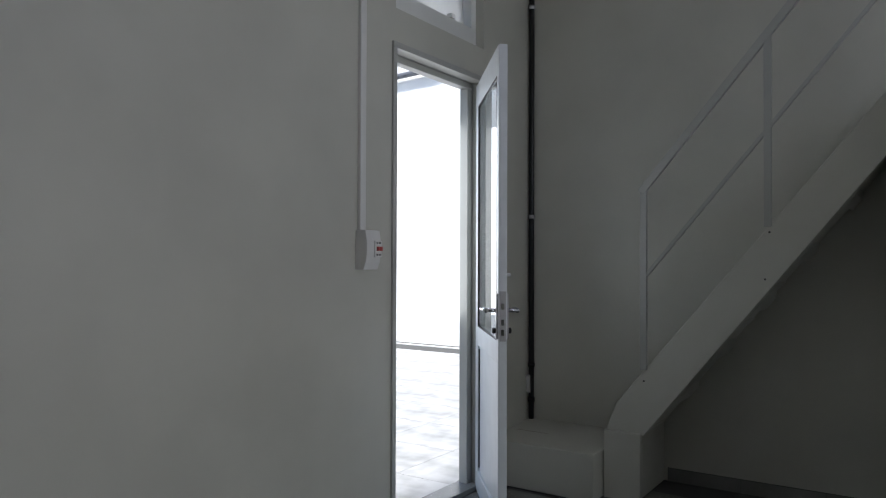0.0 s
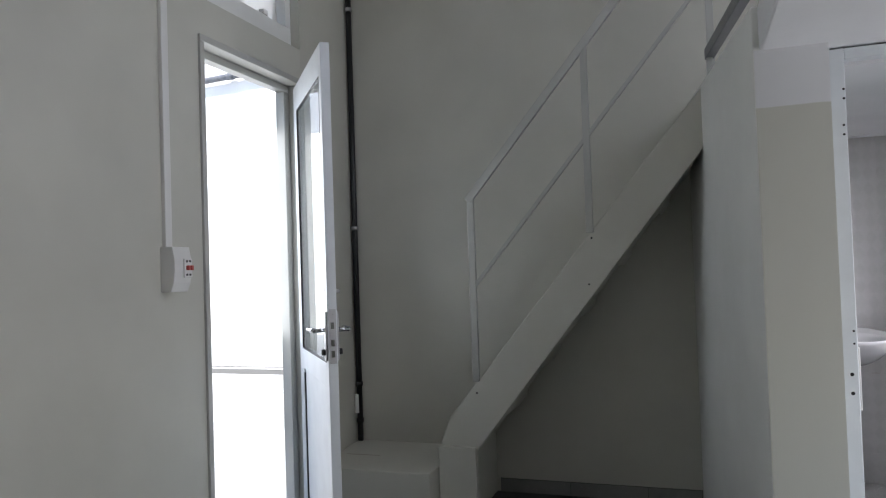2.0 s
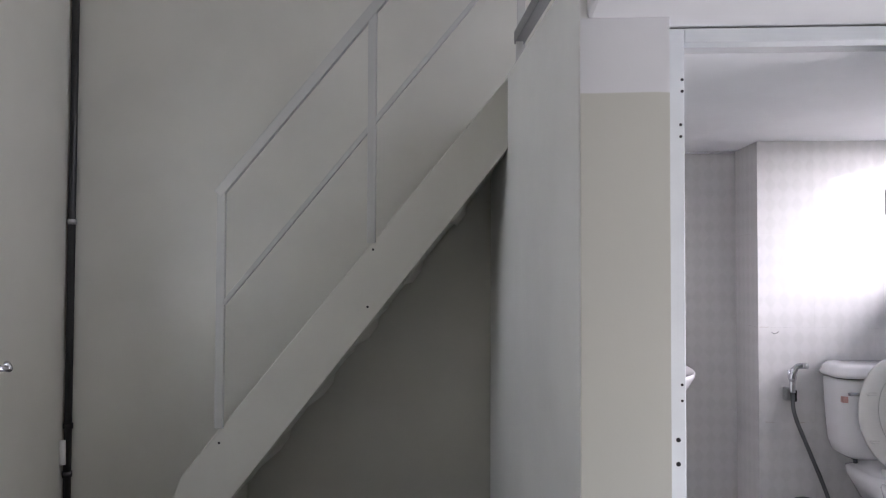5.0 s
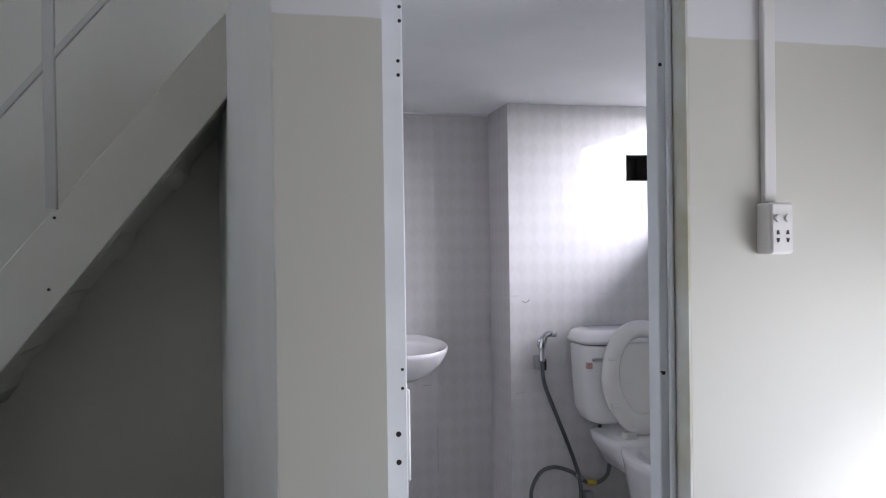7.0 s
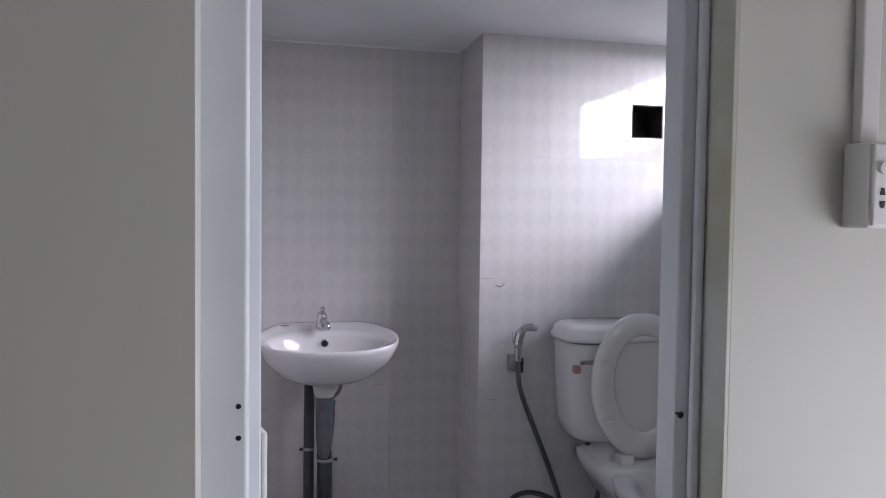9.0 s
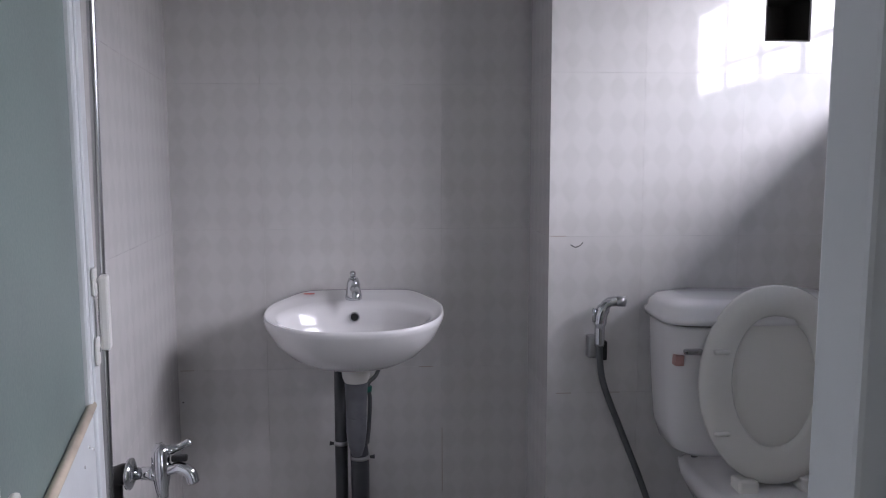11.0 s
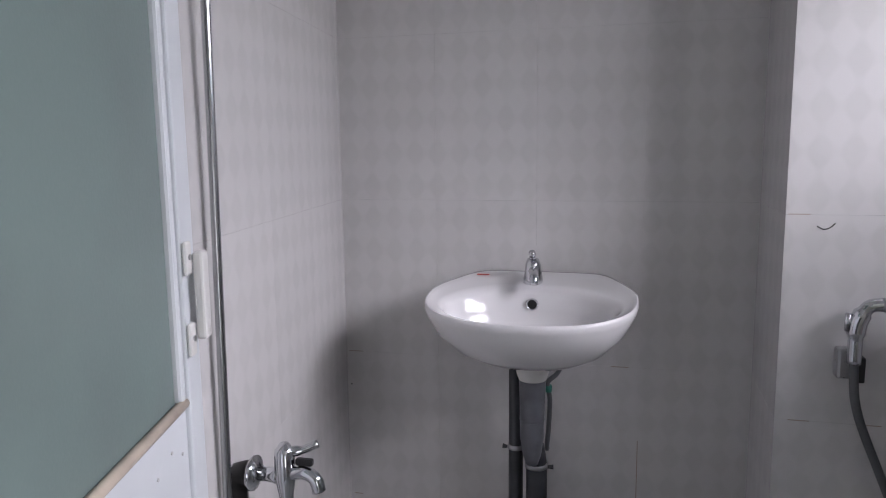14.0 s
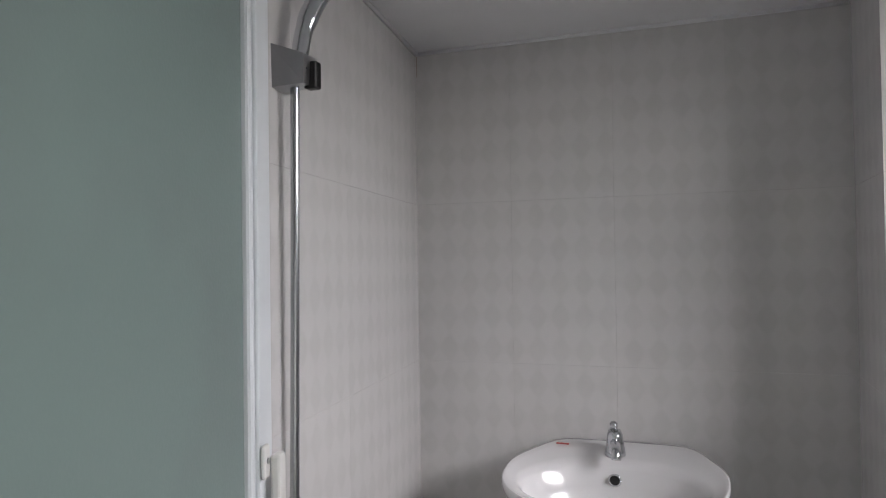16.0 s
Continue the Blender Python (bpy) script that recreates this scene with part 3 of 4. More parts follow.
def flat_bar(a, b, w=0.034, d=0.02):
    """A rectangular bar between two points in the plane of the railing."""
    a, b = Vector(a), Vector(b)
    u = (b - a).normalized()
    n = Vector((u.z, 0, -u.x))
    bm = bmesh.new()
    vs = []
    for p in (a, b):
        vs.append([bm.verts.new(p + s * n * w / 2 + q * Vector((0, d / 2, 0))) for s, q in ((-1, -1), (1, -1), (1, 1), (-1, 1))])
    for s in range(4):
        bm.faces.new((vs[0][s - 1], vs[0][s], vs[1][s], vs[1][s - 1]))
    bm.faces.new(vs[0][::-1])
    bm.faces.new(vs[1])
    bmesh.ops.recalc_face_normals(bm, faces=bm.faces)
    bmesh.ops.bevel(bm, geom=bm.edges[:], offset=0.003, segments=2, affect="EDGES", profile=0.5)
    return bm


YRL = YS - 0.011
hand = lambda x: 1.630 + 1.19 * (x - 0.153)
midr = lambda x: 1.165 + 1.205 * (x - 0.153)
part("handrail", flat_bar((0.138, YRL, hand(0.138)), (1.34, YRL, hand(1.34)), 0.040, 0.026), M_STEEL, railing)
part("middle_rail", flat_bar((0.165, YRL, midr(0.165)), (1.34, YRL, midr(1.34)), 0.020, 0.016), M_STEEL, railing)
for x, z0 in ((0.153, 0.69), (0.752, 1.42), (1.335, 2.14)):
    part("post", flat_bar((x, YRL, z0), (x, YRL, hand(x) - 0.01), 0.034, 0.022), M_STEEL, railing)
for x, z in ((0.757, 1.395), (0.737, 1.17), (0.15, 0.63)):
    part("fixing", disc((x, YS - 0.003, z), (0, 1, 0), 0.005, 0.006, 8), M_BLACK, railing)

loft_rail = thing("loft_railing", (1.36, 2.6, SLAB), "grey steel bottom rail along the loft edge", "railing")
rail_pts = [(xe(3.13) + 0.035, 3.13), (xe(2.16) + 0.035, 2.16), (1.49, 0.5)]
for a, b in zip(rail_pts, rail_pts[1:]):
    part("rail", prism([(a[0] - 0.02, a[1]), (a[0] + 0.02, a[1]), (b[0] + 0.02, b[1]), (b[0] - 0.02, b[1])], "z", 2.185, 2.235, 0.003), M_GREYRAIL, loft_rail)
for x, y in ((rail_pts[0][0], 3.105), (1.477, 2.10), (1.488, 0.6)):
    part("bracket", box(x - 0.014, x + 0.014, y - 0.02, y + 0.02, SLAB - 0.002, 2.184, 0.003), M_STEEL, loft_rail)

# ---- things on the door wall ----
conduit = solo("cable_duct", box(XD, XD + 0.018, 1.848, 1.885, 1.385, 4.0, 0.003), M_PLASTIC, (XD, 1.875, 1.385), "white plastic cable duct running up the wall", "cable duct")
breaker = thing("breaker_box", (XD, 1.92, 1.21), "white breaker box with a red marked switch", "breaker box")
part("case", prism([(XD, 1.215), (XD + 0.046, 1.215), (XD + 0.060, 1.25), (XD + 0.066, 1.29), (XD + 0.066, 1.335), (XD + 0.056, 1.385), (XD, 1.385)], "y", 1.835, 1.932, 0.003), M_PLASTIC, breaker)
switch = part("switch", box(XD + 0.0662, XD + 0.073, 1.882, 1.926, 1.268, 1.340, 0.002), M_PLASTIC, breaker, "pale breaker with red toggles")
for y in (1.890, 1.908):
    part("toggle", box(XD + 0.073, XD + 0.086, y, y + 0.012, 1.296, 1.314, 0.002), M_RED, switch, "red toggle")
    for z in (1.275, 1.326):
        part("terminal", box(XD + 0.0728, XD + 0.0745, y + 0.001, y + 0.010, z, z + 0.008), M_BLACK, switch)
pipe_thing = thing("standpipe", (-0.718, YB - 0.025, 0.25), "thin black pipe standing in the wall corner", "pipe")
part("pipe", tube([(-0.718, YB - 0.025, 0.252), (-0.718, YB - 0.025, 1.4), (-0.718, YB - 0.025, 3.4)], 0.017, 10), M_BLACK, pipe_thing, "", True)
for z in (0.36, 0.58, 1.52, 2.86):
    part("clip", tube([(-0.718, YB - 0.025, z), (-0.718, YB - 0.025, z + 0.025)], 0.022, 10), M_BRUSHED if z > 1 else M_BLACK, pipe_thing, "", True)
part("tape", tube([(-0.728, YB - 0.045, 0.42), (-0.730, YB - 0.045, 0.53)], 0.014, 8), M_PLASTIC, pipe_thing, "white tape round the pipe", True)

# ---- things on the bathroom front ----
YW = YF
socket = thing("socket_box", (2.53, YW, 1.29), "white double socket box with two switches, on the wall", "socket")
part("case", box(2.503, 2.560, YW - 0.048, YW, 1.262, 1.378, 0.004), M_PLASTIC, socket)
cover = part("cover", box(2.505, 2.558, YW - 0.054, YW - 0.0485, 1.265, 1.375, 0.003), M_PLASTIC, socket)
for x in (2.519, 2.544):
    part("switch", disc((x, YW - 0.0545, 1.342), (0, -1, 0), 0.0085, 0.005, 14), M_PLASTIC, cover)
    for z, up in ((1.311, 1), (1.294, -1)):
        part("socket_slot", prism([(x - 0.0042, z - 0.0045 * up), (x + 0.0042, z - 0.0045 * up), (x + 0.002, z + 0.005 * up), (x - 0.002, z + 0.005 * up)], "y", YW - 0.0552, YW - 0.0542), M_BLACK, cover)
solo("cable_duct", box(2.515, 2.545, YW - 0.018, YW, 1.379, SOFFIT, 0.003), M_PLASTIC, (2.53, YW, 1.379), "white plastic cable duct above the socket", "cable duct")
lamp = thing("tube_lamp", (2.95, YW, 1.87), "unlit fluorescent tube lamp under the soffit", "lamp")
part("batten", box(2.545, 3.20, YW - 0.045, YW, 1.875, 1.915, 0.005), M_PLASTIC, lamp)
for x in (2.55, 3.165):
    part("lamp_holder", box(x, x + 0.03, YW - 0.085, YW - 0.0455, 1.855, 1.90, 0.006), M_PLASTIC, lamp)
part("tube", tube([(2.581, YW - 0.068, 1.878), (3.164, YW - 0.068, 1.878)], 0.013, 12), M_TUBE, lamp, "", True)
part("starter", tube([(2.60, YW - 0.05, 1.874), (2.60, YW - 0.05, 1.86)], 0.011, 10), M_YELLOW, lamp, "yellow starter", True)


# ---- bathroom: wash basin ----
BX, BZ = 1.900, 0.870


def basin_outline(n=56):
    """Half-way between a D and an oval, flat against the wall."""
    out = []
    shoulder = [(0, 0.235, 3.705), (0.16, 0.234, 3.742), (0.32, 0.223, 3.786), (0.56, 0.182, 3.872), (0.66, 0.160, 3.905), (0.74, 0.135, 3.921), (1.0, 0.0, 3.923)]
    for k in range(n):
        a = 2 * math.pi * k / n
        c, s = math.cos(a), math.sin(a)
        if s >= 0:
            u = min(a, math.pi - a) / (math.pi / 2)
            for (u0, x0, y0), (u1, x1, y1) in zip(shoulder, shoulder[1:]):
                if u0 <= u <= u1 + 1e-6:
                    f = (u - u0) / (u1 - u0)
                    x, y = (x0 + (x1 - x0) * f) * (1 if c >= 0 else -1), y0 + (y1 - y0) * f
                    break
        else:
            x = 0.235 * (abs(c) ** 0.85) * (1 if c >= 0 else -1)
            y = 3.705 - 0.216 * (abs(s) ** 0.85)
        out.append((x, y))
    return out


def basin():
    rim = basin_outline()
    n = len(rim)
    bowl = [(0.196 * math.cos(2 * math.pi * k / n), 3.663 + 0.136 * math.sin(2 * math.pi * k / n)) for k in range(n)]

    def ring(f, z, cy=3.76, back=3.928):
        return [(BX + x * f, min(back, cy + (y - cy) * f), z) for x, y in rim]

    def inner(f, z, dy=0.0):
        return [(BX + x * f, 3.663 + (y - 3.663) * f + dy, z) for x, y in bowl]

    def between(f, z):
        return [(BX + p[0] * (1 - f) + q[0] * f, p[1] * (1 - f) + q[1] * f, z) for p, q in zip(rim, bowl)]

    rings = [ring(0.22, BZ - 0.166, 3.80), ring(0.36, BZ - 0.161, 3.80), ring(0.55, BZ - 0.142, 3.79), ring(0.74, BZ - 0.110, 3.78), ring(0.90, BZ - 0.064, 3.77),
             ring(0.992, BZ - 0.018), ring(1.0, BZ - 0.006), ring(0.992, BZ), between(0.12, BZ + 0.001), between(0.28, BZ - 0.004), between(0.75, BZ - 0.008), between(0.97, BZ - 0.012),
             inner(0.96, BZ - 0.024), inner(0.90, BZ - 0.06), inner(0.75, BZ - 0.105, 0.01), inner(0.45, BZ - 0.135, 0.02), inner(0.12, BZ - 0.142, 0.025)]
    rings = [[(x, y, z + 0.021 * (y - 3.66) / 0.26) for x, y, z in ring_] for ring_ in rings]
    return loft(rings)


wash_basin = thing("wash_basin", (BX, 3.93, 0.66), "white ceramic wall basin with a chrome tap", "wash basin")
part("bowl", basin(), M_CERAMIC, wash_basin, "", True)
part("overflow_hole", disc((BX - 0.006, 3.793, BZ - 0.036), (0, -1, 0.2), 0.0125, 0.010, 16), M_BLACK, wash_basin)
part("overflow_ring", tube([(BX - 0.006 + 0.0125 * math.cos(a), 3.782, BZ - 0.034 + 0.0125 * math.sin(a)) for a in [2 * math.pi * k / 16 for k in range(17)]], 0.0022, 6), M_CHROME, wash_basin, "", True)
part("waste_neck", tube([(BX - 0.005, 3.79, 0.70), (BX - 0.005, 3.79, 0.665), (BX - 0.005, 3.79, 0.645)], [0.042, 0.038, 0.03], 18), M_PLASTIC, wash_basin, "white plastic waste collar", True)
part("red_sticker", box(BX - 0.155, BX - 0.125, 3.868, 3.876, BZ + 0.0165, BZ + 0.0185), M_RED, wash_basin)

basin_tap = thing("basin_tap", (BX - 0.012, 3.845, BZ - 0.006), "small chrome basin tap with a swan lever", "tap")
tx = BX - 0.012
part("body", tube([(tx, 3.845, 0.012 + BZ - 0.008), (tx, 3.845, 0.012 + BZ + 0.004), (tx, 3.845, 0.012 + BZ + 0.02), (tx, 3.842, 0.012 + BZ + 0.04), (tx, 3.84, 0.012 + BZ + 0.052)], [0.024, 0.0235, 0.0205, 0.0185, 0.0145], 16), M_CHROME, basin_tap, "", True)
part("spout", tube(spline([(tx, 3.84, 0.012 + BZ + 0.024), (tx + 0.006, 3.80, BZ + 0.040), (tx + 0.012, 3.765, BZ + 0.034), (tx + 0.013, 3.757, BZ + 0.018)], 5), 0.011, 12), M_CHROME, basin_tap, "", True)
part("lever", tube(spline([(tx, 3.84, 0.012 + BZ + 0.048), (tx, 3.834, 0.012 + BZ + 0.062), (tx, 3.822, 0.012 + BZ + 0.070)], 5), 0.0085, 10), M_CHROME, basin_tap, "", True)

basin_waste = thing("basin_waste_pipe", (BX - 0.005, 3.80, 0.085), "dark grey waste pipe with a corrugated trap", "pipe")
part("pipe", tube([(BX - 0.056, 3.86, 0.085), (BX - 0.054, 3.86, 0.72)], 0.0185, 14), M_PVC, basin_waste, "", True)
part("trap", tube([(BX - 0.005, 3.79, 0.660), (BX - 0.005, 3.79, 0.650), (BX - 0.005, 3.79, 0.60), (BX - 0.006, 3.792, 0.555), (BX - 0.006, 3.792, 0.550)], [0.033, 0.0325, 0.0305, 0.0295, 0.0305], 18), M_PVC_PALE, basin_waste, "", True)
trap_z = [0.550 - 0.0032 * k for k in range(37)]
part("corrugated_hose", tube([(BX - 0.006, 3.792 + 0.0005 * max(0, k - 20), z) for k, z in enumerate(trap_z)], [0.0292 - 0.00045 * max(0, k - 14) - 0.00055 * max(0, k - 28) for k in range(37)], 18, ribs=0.0011), M_PVC_PALE, basin_waste, "", True)
part("drain_pipe", tube([(BX - 0.003, 3.828, 0.47), (BX - 0.002, 3.835, 0.44), (BX, 3.84, 0.40), (BX, 3.84, 0.085)], [0.022, 0.026, 0.0265, 0.0265], 16), M_PVC, basin_waste, "", True)
for x, y, z, r in ((BX - 0.055, 3.86, 0.443, 0.0205), (BX, 3.84, 0.408, 0.029)):
    clamp = part("clamp", tube([(x, y, z), (x, y, z + 0.012)], r, 16), M_BRUSHED, basin_waste, "", True)
    part("clamp_screw", tube([(x + (r if r > 0.021 else -r), y - 0.009, z + 0.006), (x + (r + 0.014 if r > 0.021 else -r - 0.012), y - 0.009, z + 0.007)], [0.004, 0.0065], 8), M_PVC, clamp)
supply = solo("supply_hose", tube(spline([(BX + 0.034, 3.85, 0.715), (BX + 0.057, 3.86, 0.678), (BX + 0.048, 3.85, 0.650), (BX + 0.026, 3.838, 0.628), (BX + 0.030, 3.855, 0.58), (BX + 0.026, 3.87, 0.50), (BX + 0.02, 3.89, 0.44), (BX + 0.018, 3.928, 0.42)], 6), 0.0062, 8), M_RUBBER, (BX + 0.03, 3.9, 0.46), "thin black water hose under the basin", "hose", smooth=True)
solo("tape_wrap", tube([(BX + 0.028, 3.840, 0.622), (BX + 0.027, 3.842, 0.606)], 0.0090, 8), M_GREEN, (BX + 0.027, 3.84, 0.606), "green sealing tape on the hose joint", "tape", smooth=True)

# wall tap on the side wall
WTY, WTZ = 3.16, 0.665
wx = side_x(WTY) - 0.026
side_tap = thing("wall_tap", (wx, WTY, WTZ), "chrome wall tap with a lever on a black elbow", "tap")
part("elbow", tube([(wx + 0.028, WTY, 0.50), (wx + 0.028, WTY, WTZ - 0.02), (wx + 0.034, WTY, WTZ - 0.004), (wx + 0.05, WTY, WTZ), (wx + 0.062, WTY, WTZ)], 0.0205, 12), M_BLACK, side_tap, "black plastic elbow", True)
part("flange", tube([(wx + 0.062, WTY, WTZ), (wx + 0.066, WTY, WTZ), (wx + 0.074, WTY, WTZ)], [0.030, 0.030, 0.014], 18), M_CHROME, side_tap, "", True)
part("body", tube([(wx + 0.07, WTY, WTZ), (wx + 0.10, WTY, WTZ), (wx + 0.115, WTY, WTZ)], [0.012, 0.013, 0.016], 12), M_CHROME, side_tap, "", True)
part("valve", tube([(wx + 0.122, WTY, WTZ - 0.05), (wx + 0.122, WTY, WTZ - 0.03), (wx + 0.122, WTY, WTZ + 0.0), (wx + 0.122, WTY, WTZ + 0.045), (wx + 0.122, WTY, WTZ + 0.058)], [0.011, 0.013, 0.018, 0.017, 0.008], 14), M_CHROME, side_tap, "", True)
part("spout", tube(spline([(wx + 0.13, WTY, WTZ + 0.005), (wx + 0.156, WTY, WTZ + 0.010), (wx + 0.176, WTY, WTZ + 0.0), (wx + 0.182, WTY, WTZ - 0.020)], 5), 0.0115, 12), M_CHROME, side_tap, "", True)
part("lever", tube(spline([(wx + 0.122, WTY, WTZ + 0.044), (wx + 0.148, WTY + 0.01, WTZ + 0.044), (wx + 0.174, WTY + 0.02, WTZ + 0.054)], 5), [0.009] * 5 + [0.007] * 6, 10), M_CHROME, side_tap, "", True)
part("second_lever", box(wx + 0.142, wx + 0.172, WTY - 0.004, WTY + 0.008, WTZ + 0.022, WTZ + 0.034, 0.003), M_BLACK, side_tap, "black plastic knob")

# hand shower on the side wall
HY = 3.10
hx = side_x(HY)
shower = thing("hand_shower", (hx, HY, 1.632), "chrome hand shower in a grey wall bracket with a steel hose", "shower")
part("bracket", loft([[(hx - 0.003, HY - 0.03, 1.602), (hx + 0.0, HY + 0.02, 1.602), (hx + 0.0, HY + 0.022, 1.672), (hx + 0.0, HY - 0.032, 1.672)], [(hx + 0.050, HY - 0.012, 1.609), (hx + 0.050, HY + 0.02, 1.609), (hx + 0.053, HY + 0.024, 1.654), (hx + 0.053, HY - 0.016, 1.654)]]), M_BRUSHED, shower, "grey plastic bracket")
part("bracket_clip", box(hx + 0.040, hx + 0.062, HY + 0.005, HY + 0.024, 1.604, 1.647, 0.003), M_BLACK, shower)
part("shower_handle", tube(spline([(hx + 0.034, HY, 1.644), (hx + 0.042, HY + 0.014, 1.712), (hx + 0.062, HY + 0.04, 1.772), (hx + 0.105, HY + 0.07, 1.822)], 6), [0.014] * 6 + [0.016] * 6 + [0.0185] * 7, 16), M_CHROME, shower, "", True)
part("shower_head", tube([(hx + 0.10, HY + 0.066, 1.817), (hx + 0.13, HY + 0.082, 1.834), (hx + 0.145, HY + 0.09, 1.824)], [0.02, 0.036, 0.038], 18), M_CHROME, shower, "", True)
hose_pts = [(hx + 0.027 - 0.013 * min(1.0, 1.608 - z), HY - 0.004 + 0.006 * math.sin(z * 1.3), z) for z in [1.608 - 0.0025 * k for k in range(560)]]
part("hose", tube(hose_pts, 0.0082, 10, ribs=0.0022), M_HOSE, shower, "ribbed steel hose", True)

# ---- bathroom: toilet ----
TX = 2.90
toilet = thing("toilet", (TX, 3.3, 0.08), "white ceramic toilet with cistern, seat and lid raised", "toilet")


def rounded_ring(cx, y0, y1, hw, z, n=40, power=0.35, front=0.5):
    """A rounded box outline, its front bowed."""
    out = []
    cy, hd = (y0 + y1) / 2, (y1 - y0) / 2
    for k in range(n):
        a = 2 * math.pi * k / n
        c, s = math.cos(a), math.sin(a)
        x = hw * abs(c) ** power * (1 if c >= 0 else -1)
        y = hd * abs(s) ** (power if s > 0 else front) * (1 if s >= 0 else -1)
        out.append((cx + x, cy + y, z))
    return out


part("cistern", loft([rounded_ring(TX, 3.475, 3.64, 0.180, 0.535), rounded_ring(TX, 3.460, 3.64, 0.207, 0.552), rounded_ring(TX, 3.450, 3.64, 0.224, 0.60), rounded_ring(TX, 3.445, 3.64, 0.232, 0.68), rounded_ring(TX, 3.438, 3.64, 0.239, 0.78), rounded_ring(TX, 3.43, 3.64, 0.243, 0.862), rounded_ring(TX, 3.436, 3.64, 0.237, 0.869)]), M_CERAMIC, toilet, "", True)
part("cistern_lid", loft([rounded_ring(TX, 3.435, 3.64, 0.238, 0.8735), rounded_ring(TX, 3.415, 3.642, 0.256, 0.8760), rounded_ring(TX, 3.412, 3.642, 0.259, 0.8910), rounded_ring(TX, 3.422, 3.642, 0.249, 0.8990), rounded_ring(TX, 3.424, 3.642, 0.246, 0.9130), rounded_ring(TX, 3.445, 3.64, 0.225, 0.9270), rounded_ring(TX, 3.47, 3.63, 0.19, 0.9310)]), M_CERAMIC, toilet, "", True)
# Black filler that paints the shade between cistern and lid.
part("lid_gap_shade", loft([rounded_ring(TX, 3.437, 3.638, 0.2365, 0.8685), rounded_ring(TX, 3.437, 3.638, 0.2365, 0.8745)]), M_BLACK, toilet, "black band painting the shade under the cistern lid", True)
part("flush_lever", box(TX - 0.215, TX - 0.170, 3.422, 3.440, 0.806, 0.820, 0.005), M_CHROME, toilet)
part("printed_mark", box(TX - 0.228, TX - 0.208, 3.4455, 3.475, 0.775, 0.800, 0.0), M_STICKER, toilet, "small red printed mark")


def oval(cx, cy, rx, ry, z, n=40, egg=0.0):
    return [(cx + rx * math.cos(2 * math.pi * k / n), cy + ry * math.sin(2 * math.pi * k / n) * (1 + egg * (math.sin(2 * math.pi * k / n) < 0)), z) for k in range(n)]


part("bowl", loft([oval(TX, 3.28, 0.115, 0.24, 0.08), oval(TX, 3.28, 0.11, 0.23, 0.12), oval(TX, 3.24, 0.105, 0.21, 0.25), oval(TX, 3.20, 0.15, 0.23, 0.36), oval(TX, 3.17, 0.178, 0.25, 0.44), oval(TX, 3.17, 0.185, 0.258, 0.468), oval(TX, 3.17, 0.18, 0.252, 0.478), oval(TX, 3.15, 0.125, 0.18, 0.476), oval(TX, 3.15, 0.115, 0.165, 0.44), oval(TX, 3.17, 0.06, 0.09, 0.28)]), M_CERAMIC, toilet, "", True)
part("seat_deck", loft([rounded_ring(TX, 3.33, 3.60, 0.11, 0.36), rounded_ring(TX, 3.32, 3.62, 0.16, 0.455), rounded_ring(TX, 3.32, 3.62, 0.165, 0.488), rounded_ring(TX, 3.33, 3.61, 0.15, 0.495), rounded_ring(TX, 3.46, 3.61, 0.11, 0.5), rounded_ring(TX, 3.47, 3.61, 0.11, 0.534)]), M_CERAMIC, toilet, "", True)
LEAN = Matrix.Translation((TX - 0.005, 3.385, 0.505)) @ Matrix.Rotation(radians(-5), 4, "X")


def seat_ring(rx, r0, r1, y, n=48):
    """An upright egg outline: narrower at the hinge."""
    out = []
    for k in range(n):
        a = 2 * math.pi * k / n
        c, s = math.cos(a), math.sin(a)
        w = rx * (1.0 if s > 0 else 1 - 0.10 * s * s)
        out.append(LEAN @ Vector((w * (abs(c) ** 0.9) * (1 if c >= 0 else -1), y, (r0 + r1) / 2 + (r1 - r0) / 2 * s)))
    return out


part("lid", loft([seat_ring(0.150, 0.03, 0.42, 0.030), seat_ring(0.172, 0.008, 0.448, 0.028), seat_ring(0.176, 0.004, 0.452, 0.018), seat_ring(0.172, 0.008, 0.448, 0.010), seat_ring(0.15, 0.03, 0.42, 0.009)]), M_SEAT, toilet, "raised plastic lid", True)
seat_part = part("seat", loft([seat_ring(0.104, 0.085, 0.395, 0.007), seat_ring(0.178, 0.004, 0.462, 0.007), seat_ring(0.184, -0.002, 0.468, 0.0), seat_ring(0.180, 0.002, 0.464, -0.010), seat_ring(0.15, 0.035, 0.43, -0.016), seat_ring(0.112, 0.075, 0.404, -0.012), seat_ring(0.104, 0.085, 0.395, -0.004), seat_ring(0.104, 0.085, 0.395, 0.007)], False, False), M_SEAT, toilet, "raised ivory plastic seat", True)
for x, z in ((-0.135, 0.315), (0.135, 0.315), (-0.135, 0.125), (0.135, 0.125)):
    part("bumper", placed(box(x - 0.02, x + 0.02, -0.025, -0.012, z - 0.006, z + 0.006, 0.005), LEAN), M_SEAT, seat_part)
for x in (-0.075, 0.075):
    part("hinge", placed(box(x - 0.024, x + 0.024, -0.03, 0.02, -0.02, 0.018, 0.006), LEAN), M_SEAT, toilet, "plastic seat hinge")

# bidet spray and hoses
spray = thing("bidet_spray", (2.535, 3.645, 0.78), "chrome bidet spray hanging in a wall bracket", "bidet spray")
part("bracket", box(2.505, 2.538, 3.612, 3.645, 0.752, 0.812, 0.006), M_BRUSHED, spray, "grey bracket")
